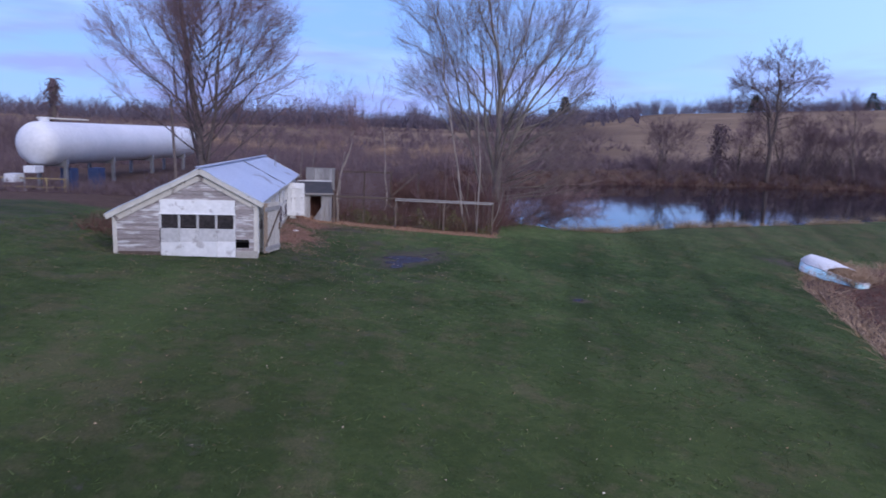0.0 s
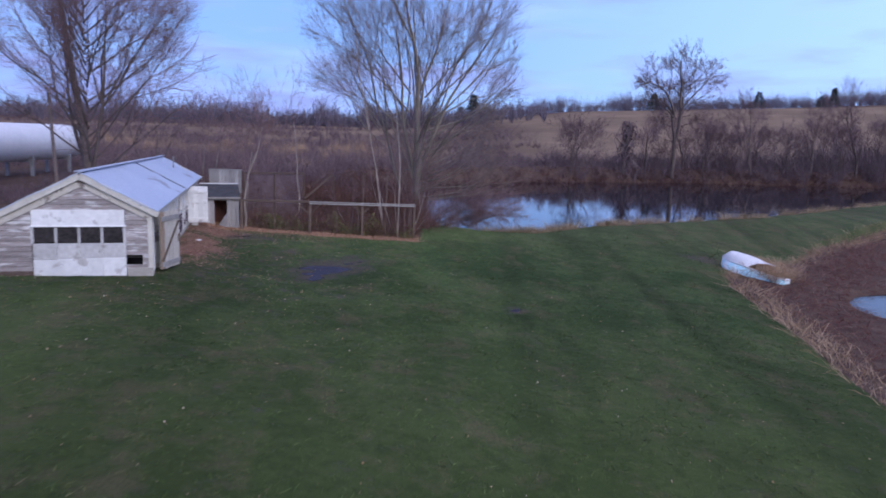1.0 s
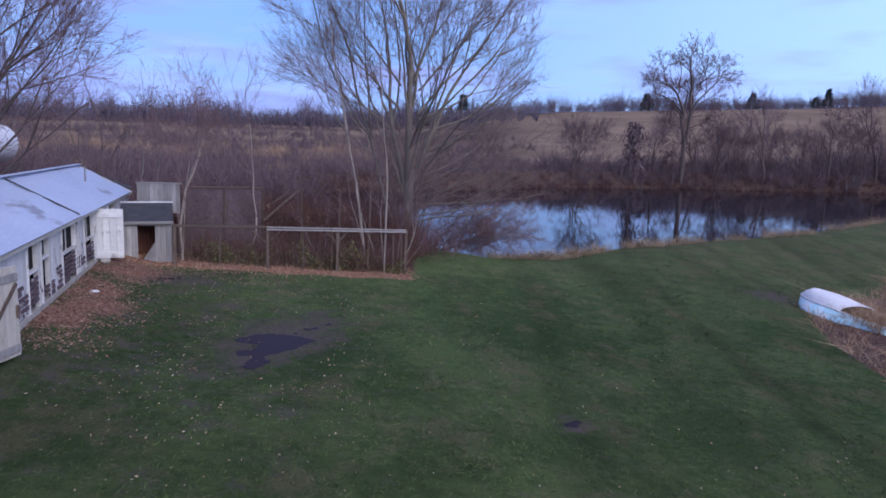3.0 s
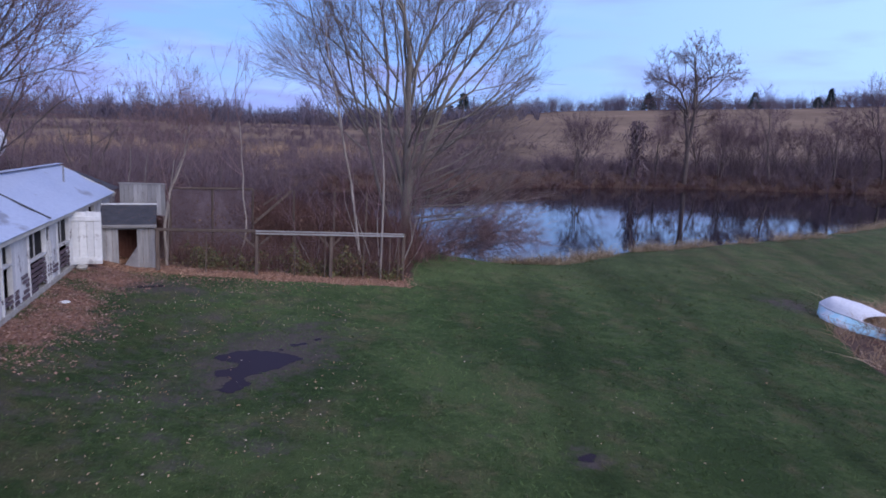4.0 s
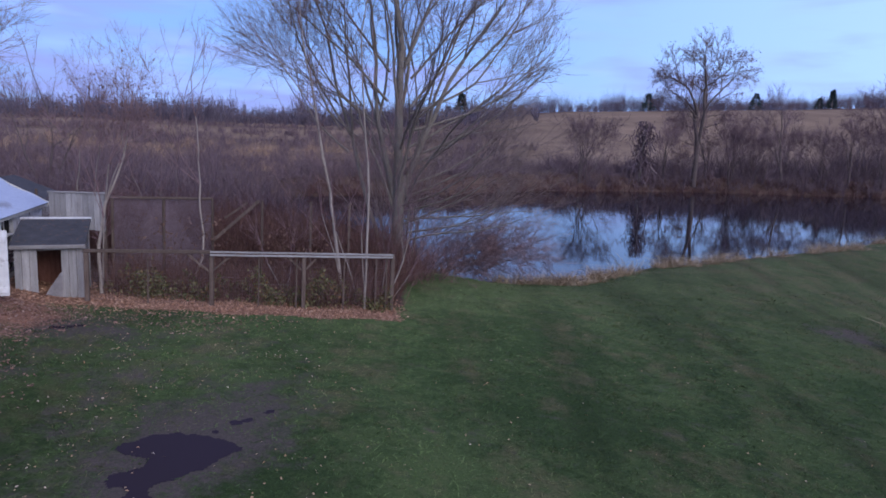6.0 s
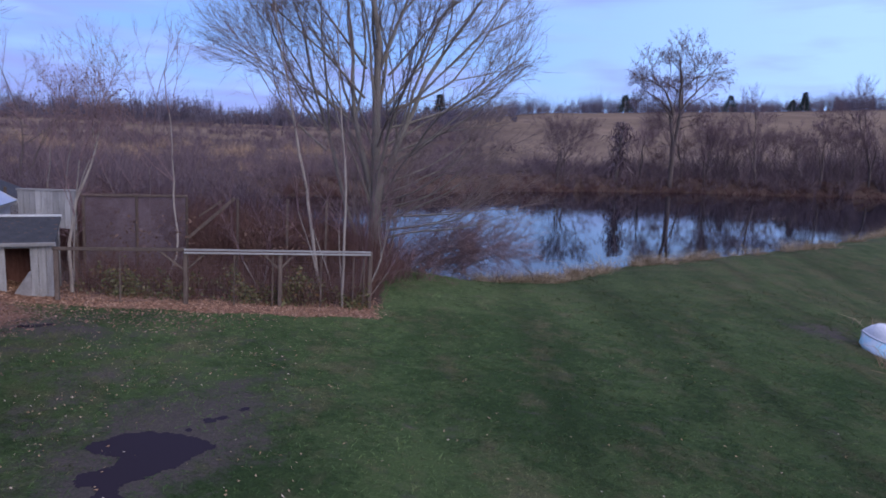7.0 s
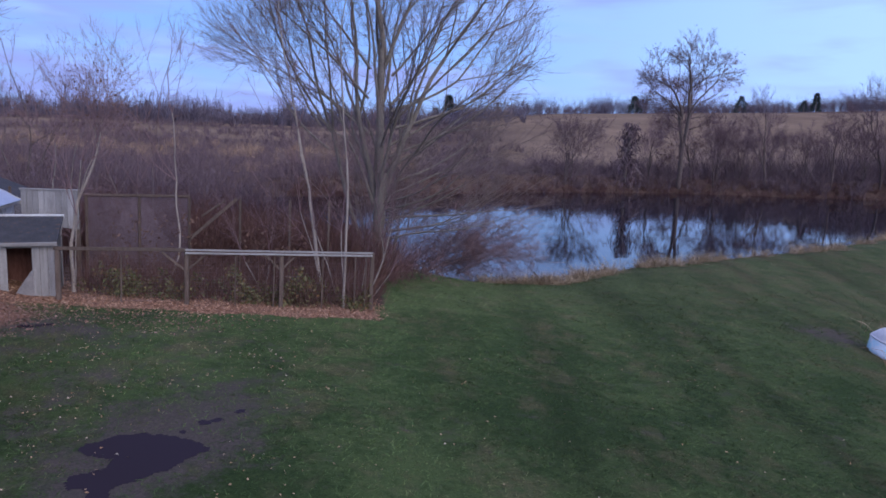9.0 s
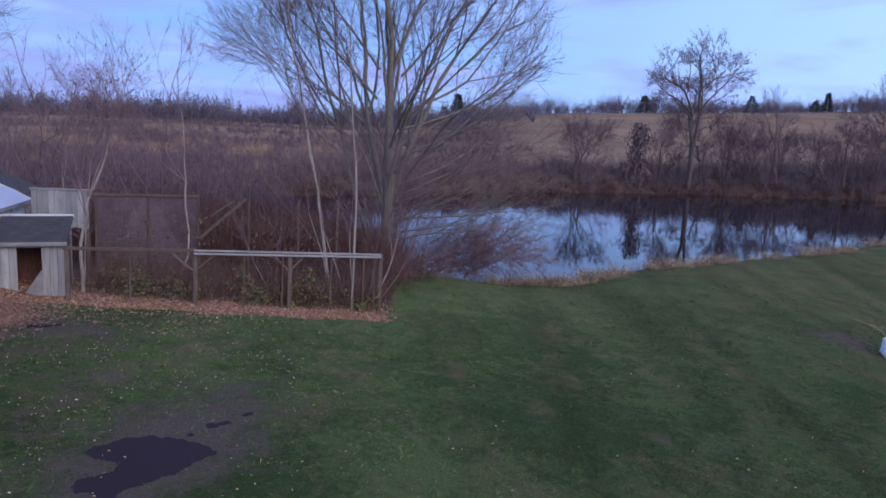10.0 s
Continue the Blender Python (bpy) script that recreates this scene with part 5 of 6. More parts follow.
def centre_tree():
    """The great many-stemmed tree at the water's edge."""
    p = Plant(23, ((-0.1, 0.0, 8.6), 5.4, 7.6))
    k = dict(wander=0.06, up=0.03, heart=(0.0, 0.0, 3.6), out=0.05, spread=25, shrink=0.80, twigs=2.9, twig=0.85, min=0.0045, sub=2, three=0.22, bare=0.055, seg=0.4)
    p.grow((0, 0, -0.5), (0.0, 0, 1), 4.2, 0.235, 0, [dict(BIG[0], kids=0, up=0.0, end=0.9, wander=0.015)])
    for z0, dx, dy, ln, rad in ((3.5, -0.15, 0.05, 3.0, 0.165), (3.3, -0.22, 0.18, 2.8, 0.10), (3.5, 0.19, -0.06, 3.0, 0.165), (3.2, 0.30, 0.12, 2.8, 0.10),
                                (3.4, 0.05, -0.30, 2.7, 0.10), (3.4, 0.12, 0.38, 2.7, 0.10), (3.0, 0.46, -0.16, 2.7, 0.075), (3.3, -0.34, -0.22, 2.6, 0.07)):
        p.fork((0.2 * dx, 0.2 * dy, z0 - 1.0), (dx, dy, 1.0), ln, rad * 0.72, 5, k)
    # straight leader in the middle of the crown
    p.grow((0.03, 0.02, 3.3), (0.02, 0.01, 1), 4.6, 0.17, 0, [dict(BIG[0], kids=0, up=0.0, end=0.72, wander=0.02)])
    for z0, dx, dy, ln, rad in ((7.6, 0.06, 0.1, 2.3, 0.115), (7.2, 0.32, -0.2, 2.1, 0.075), (6.6, -0.34, 0.2, 2.1, 0.07), (5.8, 0.30, 0.3, 2.2, 0.065), (5.2, -0.28, -0.3, 2.2, 0.06)):
        p.fork((0.02 * z0 - 0.04, 0.04, z0), (dx, dy, 1.0), ln, rad, 4, k)
    # side limbs that open the crown out
    wide = dict(k, out=0.0, up=0.14, spread=24)
    for z0, dx, dy, dz, ln in ((4.6, 1.0, 0.1, 0.62, 2.5), (5.4, 1.0, -0.4, 0.75, 2.3), (6.0, 0.9, 0.5, 0.9, 2.2), (4.2, 1.0, -0.3, 0.48, 2.4), (3.8, 0.9, 0.5, 0.55, 2.3), (5.0, -0.9, 0.3, 0.7, 2.2),
                               (6.2, -0.9, -0.3, 0.9, 2.0), (5.2, 1.0, 0.0, 0.30, 2.7), (5.8, 1.0, 0.2, 0.42, 2.7), (4.6, 0.3, -1.0, 0.8, 2.1), (4.8, 0.2, 1.0, 0.8, 2.1), (7.0, 0.8, 0.1, 0.8, 2.0), (7.2, -0.7, 0.2, 0.9, 1.9)):
        p.fork((0.14 * dx * z0 * 0.5, 0.1 * dy, z0), (dx, dy, dz), ln, 0.05, 4, wide)
    # long stem leaning away to the run
    p.ball = ((-2.4, 1.2, 8.0), 4.6, 7.0)
    p.fork((-0.15, 0.05, 0.2), (-0.37, 0.14, 1), 5.0, 0.085, 5, dict(k, out=0.0, up=0.0, spread=30, wander=0.03))
    p.fork((-1.68, 0.6, 4.4), (-0.9, 0.0, 0.75), 1.7, 0.042, 4, dict(k, out=0.0, up=0.1))
    p.fork((-2.0, 0.75, 5.2), (-0.7, -0.5, 0.9), 1.7, 0.038, 4, dict(k, out=0.0, up=0.1))
    # low limbs that sweep out over the water
    p.ball = None
    sweep = dict(k, out=0.0, up=0.10, spread=24, shrink=0.72, twigs=3.2, twig=0.7, three=0.2)
    for z0, dx, dy, dz, ln in ((2.9, 1.0, -0.1, 0.34, 2.2), (2.4, 1.0, -0.5, 0.22, 2.0), (3.2, 1.0, 0.5, 0.45, 2.2), (2.1, 1.0, 0.1, 0.10, 2.1), (1.9, 0.9, -0.3, 0.30, 1.8), (2.6, 0.8, -0.8, 0.30, 1.8), (1.6, 1.0, 0.2, 0.12, 1.9), (1.3, 0.9, -0.1, 0.25, 1.7)):
        p.fork((0.2 * dx, 0.2 * dy, z0), (dx, dy, dz), ln, 0.042, 3, sweep)
    # thin suckers round the foot
    r = random.Random(12)
    for i in range(11):
        a = 0.57 * i + r.uniform(-0.3, 0.3)
        p.fork((0.45 * math.cos(a), 0.4 * math.sin(a), -0.2), (0.34 * math.cos(a) + r.uniform(-0.1, 0.1), 0.3 * math.sin(a), 1), r.uniform(1.4, 2.3), r.uniform(0.022, 0.042), 3, dict(k, out=0.0, up=0.1, shrink=0.75, twigs=3.0, twig=0.6))
    return p.finish("tree", pose(2.85, 40.0, float(ground(2.85, 40.0))), "large leafless many-stemmed maple beside the pond", M_BARK, M_TWIG)


def left_tree():
    """A tree of one straight trunk with a full oval crown of ascending limbs."""
    p = Plant(33, ((0.0, 0.0, 8.2), 5.0, 7.0))
    r = random.Random(4)
    k = dict(wander=0.045, up=0.16, spread=27, shrink=0.78, twigs=4.4, twig=0.85, min=0.0062, sub=2, three=0.35, bare=0.07)
    p.grow((0, 0, -0.3), (0.0, 0, 1), 14.5, 0.25, 0, [dict(BIG[0], kids=0, up=0.0, end=0.12, wander=0.018)])
    for i in range(44):
        f = (i + r.random()) / 44
        a = 2.4 * i + r.uniform(-0.4, 0.4)
        z0 = 1.7 + 9.5 * f
        p.fork((0, 0, z0), (math.cos(a), math.sin(a), 0.55 + 0.5 * f + r.uniform(-0.1, 0.2)), 2.7 - 1.2 * f, 0.050 - 0.018 * f, 3, k)
    for dx, dy in ((-0.3, 0.1), (0.26, -0.1), (0.12, 0.3)):
        p.fork((0, 0, 1.6), (dx, dy, 1), 3.4, 0.085, 4, k)
    return p.finish("tree", pose(-12.5, 35.5, float(ground(-12.5, 35.5))), "tall leafless tree behind the hen house", M_BARK_DARK, M_TWIG_RED)


def tall_bank_tree():
    """Twin stems from a low fork, a wide open crown with a few withered leaves."""
    p = Plant(47)
    k = dict(wander=0.12, up=0.06, spread=42, shrink=0.74, twigs=2.6, twig=0.8, min=0.013, sub=3, three=0.5, bare=0.12, seg=0.5)
    stem = dict(BIG[0], kids=0, end=0.8, wander=0.03, up=0.0)
    p.grow((0, 0, -0.5), (0.02, 0, 1), 6.4, 0.36, 0, [stem])
    p.grow((0.05, 0, 5.3), (-0.13, 0.05, 1), 4.4, 0.24, 0, [stem])
    p.grow((0.15, 0, 5.3), (0.12, -0.05, 1), 4.4, 0.24, 0, [stem])
    for x0, z0, dx, dy, ln, rad in ((-0.4, 9.4, -0.62, 0.2, 2.3, 0.15), (-0.4, 9.5, -0.28, -0.2, 2.7, 0.17), (-0.4, 9.0, -1.3, -0.3, 2.0, 0.11), (-0.3, 9.0, 0.05, 0.5, 2.2, 0.12),
                                    (0.6, 9.7, 0.06, 0.1, 3.2, 0.20), (0.6, 9.4, 0.42, 0.2, 2.7, 0.16), (0.6, 9.8, 0.20, -0.4, 3.0, 0.13), (0.5, 9.3, 0.8, -0.2, 1.8, 0.10)):
        p.fork((x0, 0, z0 - 0.2), (dx, dy, 1), ln, rad, 4, k)
    for x0, dx, dy, z0 in ((0.6, 0.9, 0.2, 8.8), (-0.3, -0.9, -0.3, 8.3), (0.4, 0.7, -0.5, 7.4), (-0.2, -0.8, 0.4, 7.2), (0.1, -0.9, 0.2, 5.2), (0.1, 0.9, 0.3, 4.6), (0.1, -0.9, -0.4, 3.6), (0.1, 0.8, 0.4, 2.6), (0.0, -0.6, -0.7, 2.0)):
        p.fork((x0, 0, z0), (dx, dy, 0.35), 1.3, 0.06, 3, k)
    return p.finish("tree", pose(44.6, 100.3, float(ground(44.6, 100.3))), "tall twin-stemmed tree on the far bank with withered leaves", M_BARK_DARK, M_TWIG_DARK, leaves=(3000, 0.095, M_LEAF_BROWN, 7))


centre_tree()
left_tree()
tall_bank_tree()

YOUNG = dict(wander=0.05, up=0.16, spread=34, shrink=0.74, twigs=2.0, twig=0.6, min=0.0042, sub=1, three=0.25, bare=0.035, seg=0.35, stout=0.018)


def sapling(x, y, stems, label, seed, bark=None, leaves=None, group="saplings round the poultry run", twig=None, **over):
    """A young tree of several stems: each gives offset, lean, first length, radius and forks."""
    p = Plant(seed)
    for off, dx, dy, ln, rad, depth in stems:
        p.fork((off, 0, -0.2), (dx, dy, 1), ln, rad, depth, dict(YOUNG, **over))
    return p.finish("sapling", pose(x, y, float(ground(x, y))), label, bark or M_BARK_PALE, twig or M_TWIG_RED, group=group, leaves=leaves)


sapling(1.72, 34.95, [(0, -0.02, 0.0, 4.4, 0.042, 3)], "slender pale sapling rising through the fence", 51, wander=0.022, spread=22, twigs=1.0)
sapling(1.10, 36.3, [(0.0, -0.13, 0.02, 3.4, 0.062, 3), (0.45, -0.20, 0.06, 2.4, 0.026, 3), (0.1, -0.34, 0.0, 1.8, 0.026, 3), (0.6, 0.06, 0.1, 2.2, 0.024, 3)], "pale leaning sapling with several stems", 52, twigs=2.0, wander=0.05)
sapling(2.35, 36.5, [(0, 0.50, 0.1, 1.5, 0.036, 3), (-0.1, 0.10, 0.1, 1.4, 0.022, 3), (0.1, 0.9, -0.1, 1.2, 0.02, 2)], "low forked sapling beside the fence end", 53)
sapling(-5.42, 34.9, [(0, -0.03, 0.0, 2.7, 0.056, 4), (0.02, 0.03, 0.05, 2.3, 0.024, 3)], "pale forked sapling behind the fence with a few leaves", 54, leaves=(300, 0.034, M_LEAF_BROWN, 54), wander=0.055, up=0.2, twigs=2.4, spread=30, shrink=0.56, three=0.5, sub=2)
sapling(-3.42, 36.5, [(0, -0.03, 0.0, 3.4, 0.036, 4)], "slender pale sapling with long arching whips", 55, wander=0.10, spread=40, up=0.20, shrink=0.56, twigs=2.0, three=0.3)
sapling(-4.6, 39.5, [(0, -0.20, 0.0, 3.6, 0.024, 3), (0.2, -0.05, 0.1, 3.7, 0.024, 3), (0.1, -0.34, 0.1, 2.9, 0.02, 3)], "tall arching bare sapling behind the run", 58, wander=0.06, twigs=1.2, up=0.06, shrink=0.6, bark=M_TWIG)
sapling(-0.6, 36.2, [(0, -0.5, 0, 1.3, 0.026, 3), (0, 0.25, 0.1, 1.1, 0.026, 3)], "thin crooked sapling inside the fence", 56, wander=0.10)
sapling(-9.2, 44.0, [(0, -0.15, 0.1, 2.4, 0.035, 4), (0, 0.2, 0, 2.2, 0.035, 4)], "bushy sapling with a few withered leaves", 59, leaves=(300, 0.04, M_LEAF_BROWN, 59), bark=M_BARK)
sapling(-17.0, 60.0, [(-0.3, -0.35, 0.1, 2.4, 0.06, 4), (0.1, 0.05, 0, 2.6, 0.07, 4), (0.3, 0.4, 0.1, 2.3, 0.06, 4)], "dark bushy bare tree on rough land", 80, bark=M_BARK_DARK, twig=M_TWIG_DARK, min=0.007, bare=0.08)
sapling(-24.0, 66.0, [(-0.3, -0.3, 0.1, 2.4, 0.06, 4), (0.2, 0.2, 0, 2.5, 0.06, 4)], "dark bushy bare tree on rough land", 82, bark=M_BARK_DARK, twig=M_TWIG_DARK, min=0.008, bare=0.08)


def shore_shrub():
    """Arching reddish shrub whose twigs hang over the water beside the great tree."""
    p = Plant(57)
    r = random.Random(8)
    k = dict(wander=0.07, up=-0.10, spread=32, shrink=0.72, twigs=3.8, twig=0.5, min=0.0045, sub=2, three=0.4, bare=0.05, seg=0.3, stout=0.012)
    for _ in range(34):
        a = r.uniform(-0.9, 0.7)
        p.fork((r.uniform(0.1, 2.9), r.uniform(-0.4, 0.6), -0.1), (math.cos(a), 0.8 * math.sin(a), r.uniform(0.35, 1.3)), r.uniform(0.8, 1.5), 0.022, 3, k)
    return p.finish("shrub", pose(3.3, 42.2, float(ground(3.3, 42.2))), "reddish bare shrub arching over the pond", M_BARK_DARK, M_TWIG_RED, "bush")


shore_shrub()

# smaller trees along the far bank
BANK = dict(wander=0.06, up=0.06, spread=32, shrink=0.76, twigs=2.4, twig=0.8, min=0.011, sub=2, three=0.35, bare=0.12, seg=0.6, stout=0.03)


def bank_tree(seed, lean):
    """A bare tree about 8.5 m high: of one trunk, or a hazy clump of many stems."""
    p = Plant(seed)
    r = random.Random(seed)
    if seed % 2:
        p.fork((0, 0, -0.4), (lean, 0, 1), 3.0, 0.15, 5, BANK)
        p.fork((lean * 1.5, 0, 1.2), (-lean - 0.4, 0.2, 1), 2.0, 0.07, 4, BANK)
    else:
        for _ in range(6):
            p.fork((r.uniform(-0.8, 0.8), r.uniform(-0.6, 0.6), -0.4), (r.uniform(-0.3, 0.3), r.uniform(-0.3, 0.3), 1), 2.5, 0.07, 4, BANK)
    return p


rng0 = random.Random(5)
variants = []
places = [(28.3, 96.6, 9.0), (40.2, 99.6, 7.5), (50.0, 101.2, 9.5), (57.2, 101.0, 9.5), (54.1, 101.5, 7.5), (62.8, 101.0, 8.0), (66.6, 100.8, 9.0), (70.7, 101.0, 8.5), (74.1, 101.0, 10.5),
          (79.0, 102.0, 9.5), (85.0, 103.0, 10.0), (90.0, 103.0, 10.0), (97.0, 104.0, 10.0), (47.0, 102.0, 8.0), (60.0, 104.0, 8.0)]
for k, (x, y, ln) in enumerate(places):
    m = pose(x, y, float(ground(x, y)) - 0.1, 0, 0, rng0.uniform(0, 360))
    if k < 5:
        variants.append((bank_tree(60 + k, rng0.uniform(-0.12, 0.12)).finish("tree", m, "small leafless tree on the far bank", M_BARK_DARK, M_TWIG_DARK, group="trees on the far bank"), 8.5))
        variants[-1][0].scale = (ln / 8.5,) * 3
    else:
        src, base = variants[k % 5]
        c = copy_thing(src, m)
        c.scale = (ln / base,) * 3


def snag(x, y, ht, bushy=1.0):
    """A dead trunk hung with vines."""
    rng = np.random.default_rng(9)
    n = 900
    f = rng.uniform(0, 1, n)
    wid = 0.5 + 1.0 * np.exp(-((f - 0.75) / 0.2) ** 2) + 1.5 * np.exp(-(f / 0.35) ** 2)
    at = np.stack([rng.normal(0, 0.5, n) * wid * bushy + 0.5 * f, rng.normal(0, 0.5, n) * wid * bushy, f * ht], 1)
    dr = rng.normal(0, 0.5, (n, 3)) + [0, 0, -0.8]
    ob = thing("dead_trunk", pose(x, y, float(ground(x, y)) - 0.2), "dead trunk smothered in dark hanging vines", "tree")
    bm = bmesh.new()
    cyl(bm, (0, 0, 0), (0.6, 0, ht * 0.95), 0.3, 0.12, 8)
    part("trunk", bm, M_BARK, ob)
    mesh_part("vines", blade_mesh("vines", at, dr, rng.uniform(0.5, 1.4, n), np.full(n, 0.06), 0.3, M_BRUSH, rng), ob, "tangled dark vines")


snag(36.8, 99.5, 7.6)
snag(-43.6, 75.0, 8.6, 0.45)


def near_tree():
    """A tree at the side of the lawn, of which only hanging twigs reach into view."""
    p = Plant(91)
    plan = [dict(BIG[0], kids=14, angle=60, thin=0.35, **{"from": 0.3}), dict(BIG[1], len=4.6, kids=9, up=0.0), BIG[2], BIG[3]]
    p.grow((0, 0, -0.3), (0.05, 0, 1), 10.5, 0.24, 0, plan)
    return p.finish("tree", pose(-14.6, 15.0, float(ground(-14.6, 15.0))), "leafless tree at the side of the lawn", M_BARK, M_TWIG_RED)


near_tree()


def cedar(x, y, ht, wd, seed):
    rng = np.random.default_rng(seed)
    n = 700
    f = rng.uniform(0.05, 1, n)
    a = rng.uniform(0, 6.28, n)
    rr = wd * (1 - f) ** 0.8 * rng.uniform(0.2, 1.0, n)
    at = np.stack([rr * np.cos(a), rr * np.sin(a), f * ht], 1)
    dr = np.stack([np.cos(a), np.sin(a), rng.uniform(-0.2, 0.9, n)], 1)
    ob = thing("cedar", pose(x, y, float(ground(x, y)) - 0.3), "dark evergreen on the skyline", "tree", group="evergreens on the skyline")
    bm = bmesh.new()
    cyl(bm, (0, 0, 0), (0, 0, ht * 0.9), ht * 0.03, ht * 0.01, 7)
    part("trunk", bm, M_BARK, ob)
    mesh_part("foliage", blade_mesh("foliage", at, dr, np.full(n, ht * 0.13), np.full(n, ht * 0.02), 0.2, M_CEDAR, rng), ob)


for k, (x, y, ht, wd) in enumerate(((189.0, 330.0, 8.0, 4.0), (228.0, 330.0, 9.0, 2.8), (223.0, 332.0, 5.5, 3.0), (43.0, 330.0, 8.0, 4.5), (49.0, 332.0, 13.0, 4.2), (136.0, 330.0, 8.0, 4.0))):
    cedar(x, y, ht, wd, 70 + k)


# ---------------------------------------------------------------- brush, reeds, grass, fallen leaves
R = np.random.default_rng(100)


def scatter(n, x0, x1, y0, y1, keep):
    x, y = R.uniform(x0, x1, n), R.uniform(y0, y1, n)
    k = keep(x, y)
    return x[k], y[k]


# far bank: dense dark brush above the water, thinner up the slope
x, y = scatter(5200, -6, 125, 78, 122, lambda x, y: (y > np.interp(x, FAR_X, FAR_Y) - 0.2) & (R.uniform(0, 1, x.size) < np.exp(-np.clip(y - np.interp(x, FAR_X, FAR_Y) - 7, 0, 50) / 5)))
thicket("brush", on_ground(x, y), R.uniform(0.8, 3.0, x.size) * (1 + 0.6 * smooth(38, 60, x)) * (0.8 + 0.9 * np.sin(x * 0.24 + 1.0) ** 2 * np.abs(np.sin(x * 0.61)) + 0.5 * smooth(66, 80, x)) * (0.42 + 0.58 * smooth(22, 30, x)), 16, 0.02, M_BRUSH, "dense bare purple-brown brush along the far bank", "bushes", 101, 0.5, 3)
x, y = scatter(1300, -70, 4, 84, 135, lambda x, y: (pond_in(x, y) < -1) & (np.sin(x * 0.21) * np.sin(y * 0.17 + 1) + 0.3 * np.sin(x * 0.6) > 0.05) & (x < 0.1 * (y - 40)) & ~((x > -30) & (x < -18) & (y < 66)))
thicket("rough_grass", on_ground(x, y), R.uniform(0.5, 1.1, x.size), 26, 0.02, M_REED, "tufts of dry tan grass on rough land", "grass", 112, 0.5, 0)
# low red-brown growth at the water's edge
x, y = scatter(5200, -4, 110, 78, 106, lambda x, y: np.abs(y - np.interp(x, FAR_X, FAR_Y) - 0.4) < 1.5)
thicket("bank_growth", on_ground(x, y), R.uniform(0.5, 1.4, x.size), 16, 0.02, M_BANK, "low red-brown growth at the water's edge", "bushes", 102, 0.7, 2)
# rough land left of the pond
x, y = scatter(6200, -75, 9, 40, 108, lambda x, y: (pond_in(x, y) < -0.6) & (x < 2.0 + 0.12 * (y - 40)) & ~((x > -30) & (x < -18) & (y < 66)) & (np.hypot(x + 12.7, y - 35.5) > 2) & (R.uniform(0, 1, x.size) < 0.75 + 0.25 * (y < 80)))
thicket("brush", on_ground(x, y), R.uniform(0.9, 2.7, x.size) * (0.75 + 0.5 * np.sin(x * 0.35 + np.sin(y * 0.2)) ** 2), 11, 0.015, M_BRUSH, "bare brown scrub on rough land", "bushes", 103, 0.5)
x, y = scatter(2600, -130, 40, 100, 262, lambda x, y: (field_mask(x, y) < 0.5) & (R.uniform(0, 1, x.size) < 0.35) | (np.abs(y - 146 - 0.2 * x + 5 * np.sin(x * 0.13)) < 6) | (np.abs(y - 186 + 0.1 * x) < 5) | (np.abs(y - 228 + 0.15 * x - 6 * np.sin(x * 0.07)) < 9))
thicket("brush", on_ground(x, y), R.uniform(0.9, 3.0, x.size), 12, 0.05, M_BRUSH, "distant bare hedgerow brush", "bushes", 104, 0.45)
x, y = scatter(1500, -90, 24, 84, 200, lambda x, y: (pond_in(x, y) < -1) & (np.sin(x * 0.16 + 1) * np.sin(y * 0.09) + 0.4 * np.sin(x * 0.5 + y * 0.21) > 0.0))
thicket("brush", on_ground(x, y), R.uniform(1.0, 3.0, x.size), 12, 0.03, M_BRUSH, "patches of dark bare scrub on tan land", "bushes", 113, 0.5)
x, y = scatter(800, -70, 10, 90, 135, lambda x, y: (pond_in(x, y) < -1) & (np.sin(x * 0.3 + 2) * np.sin(y * 0.2) + 0.4 * np.sin(x * 0.9) > 0.25) & ~((x > -30) & (x < -18) & (y < 66)))
thicket("rough_grass", on_ground(x, y), R.uniform(1.4, 2.6, x.size), 26, 0.022, M_REED, "tall pale weeds on rough land", "grass", 114, 0.4, 2)


x, y = R.uniform(-62, -36, 90), R.uniform(70, 84, 90)
thicket("brush", on_ground(x, y), R.uniform(2.5, 5.0, 90) * (1 + 0.5 * smooth(-44, -48, x)), 26, 0.03, M_BRUSH, "dark bare bushes behind the tank", "bushes", 110, 0.4, 4)


x, y = scatter(260, -31, -14.5, 36.5, 44, lambda x, y: (np.abs(x + 24.6) > 2.6) | (y < 38.5))
thicket("brush", on_ground(x, y), R.uniform(0.5, 1.5, x.size), 14, 0.011, M_BRUSH, "low bare scrub beside the tank", "bushes", 118, 0.6, 3)
x, y = R.uniform(-12.2, -10.6, 22), R.uniform(22.3, 25.5, 22)
thicket("briar", on_ground(x, y), R.uniform(0.4, 1.0, 22), 22, 0.008, M_BRIAR, "red-brown briars beside the hen house", "bushes", 115, 0.7, 4)


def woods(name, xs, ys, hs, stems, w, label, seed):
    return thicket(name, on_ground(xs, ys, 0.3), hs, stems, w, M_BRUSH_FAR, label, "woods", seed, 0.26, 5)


def clumped(n, x0, x1, lo, hi, wave):
    """Places along a skyline whose heights swell and sink in clumps."""
    px = R.uniform(x0, x1, n)
    swell = 0.42 + 0.32 * np.sin(px / wave) * np.sin(px / wave * 0.37 + 0.5) + 0.25 * np.sin(px / wave * 2.7 + 1.0)
    return px, lo + (hi - lo) * np.clip(swell + R.normal(0, 0.22, n), 0, 1.2)


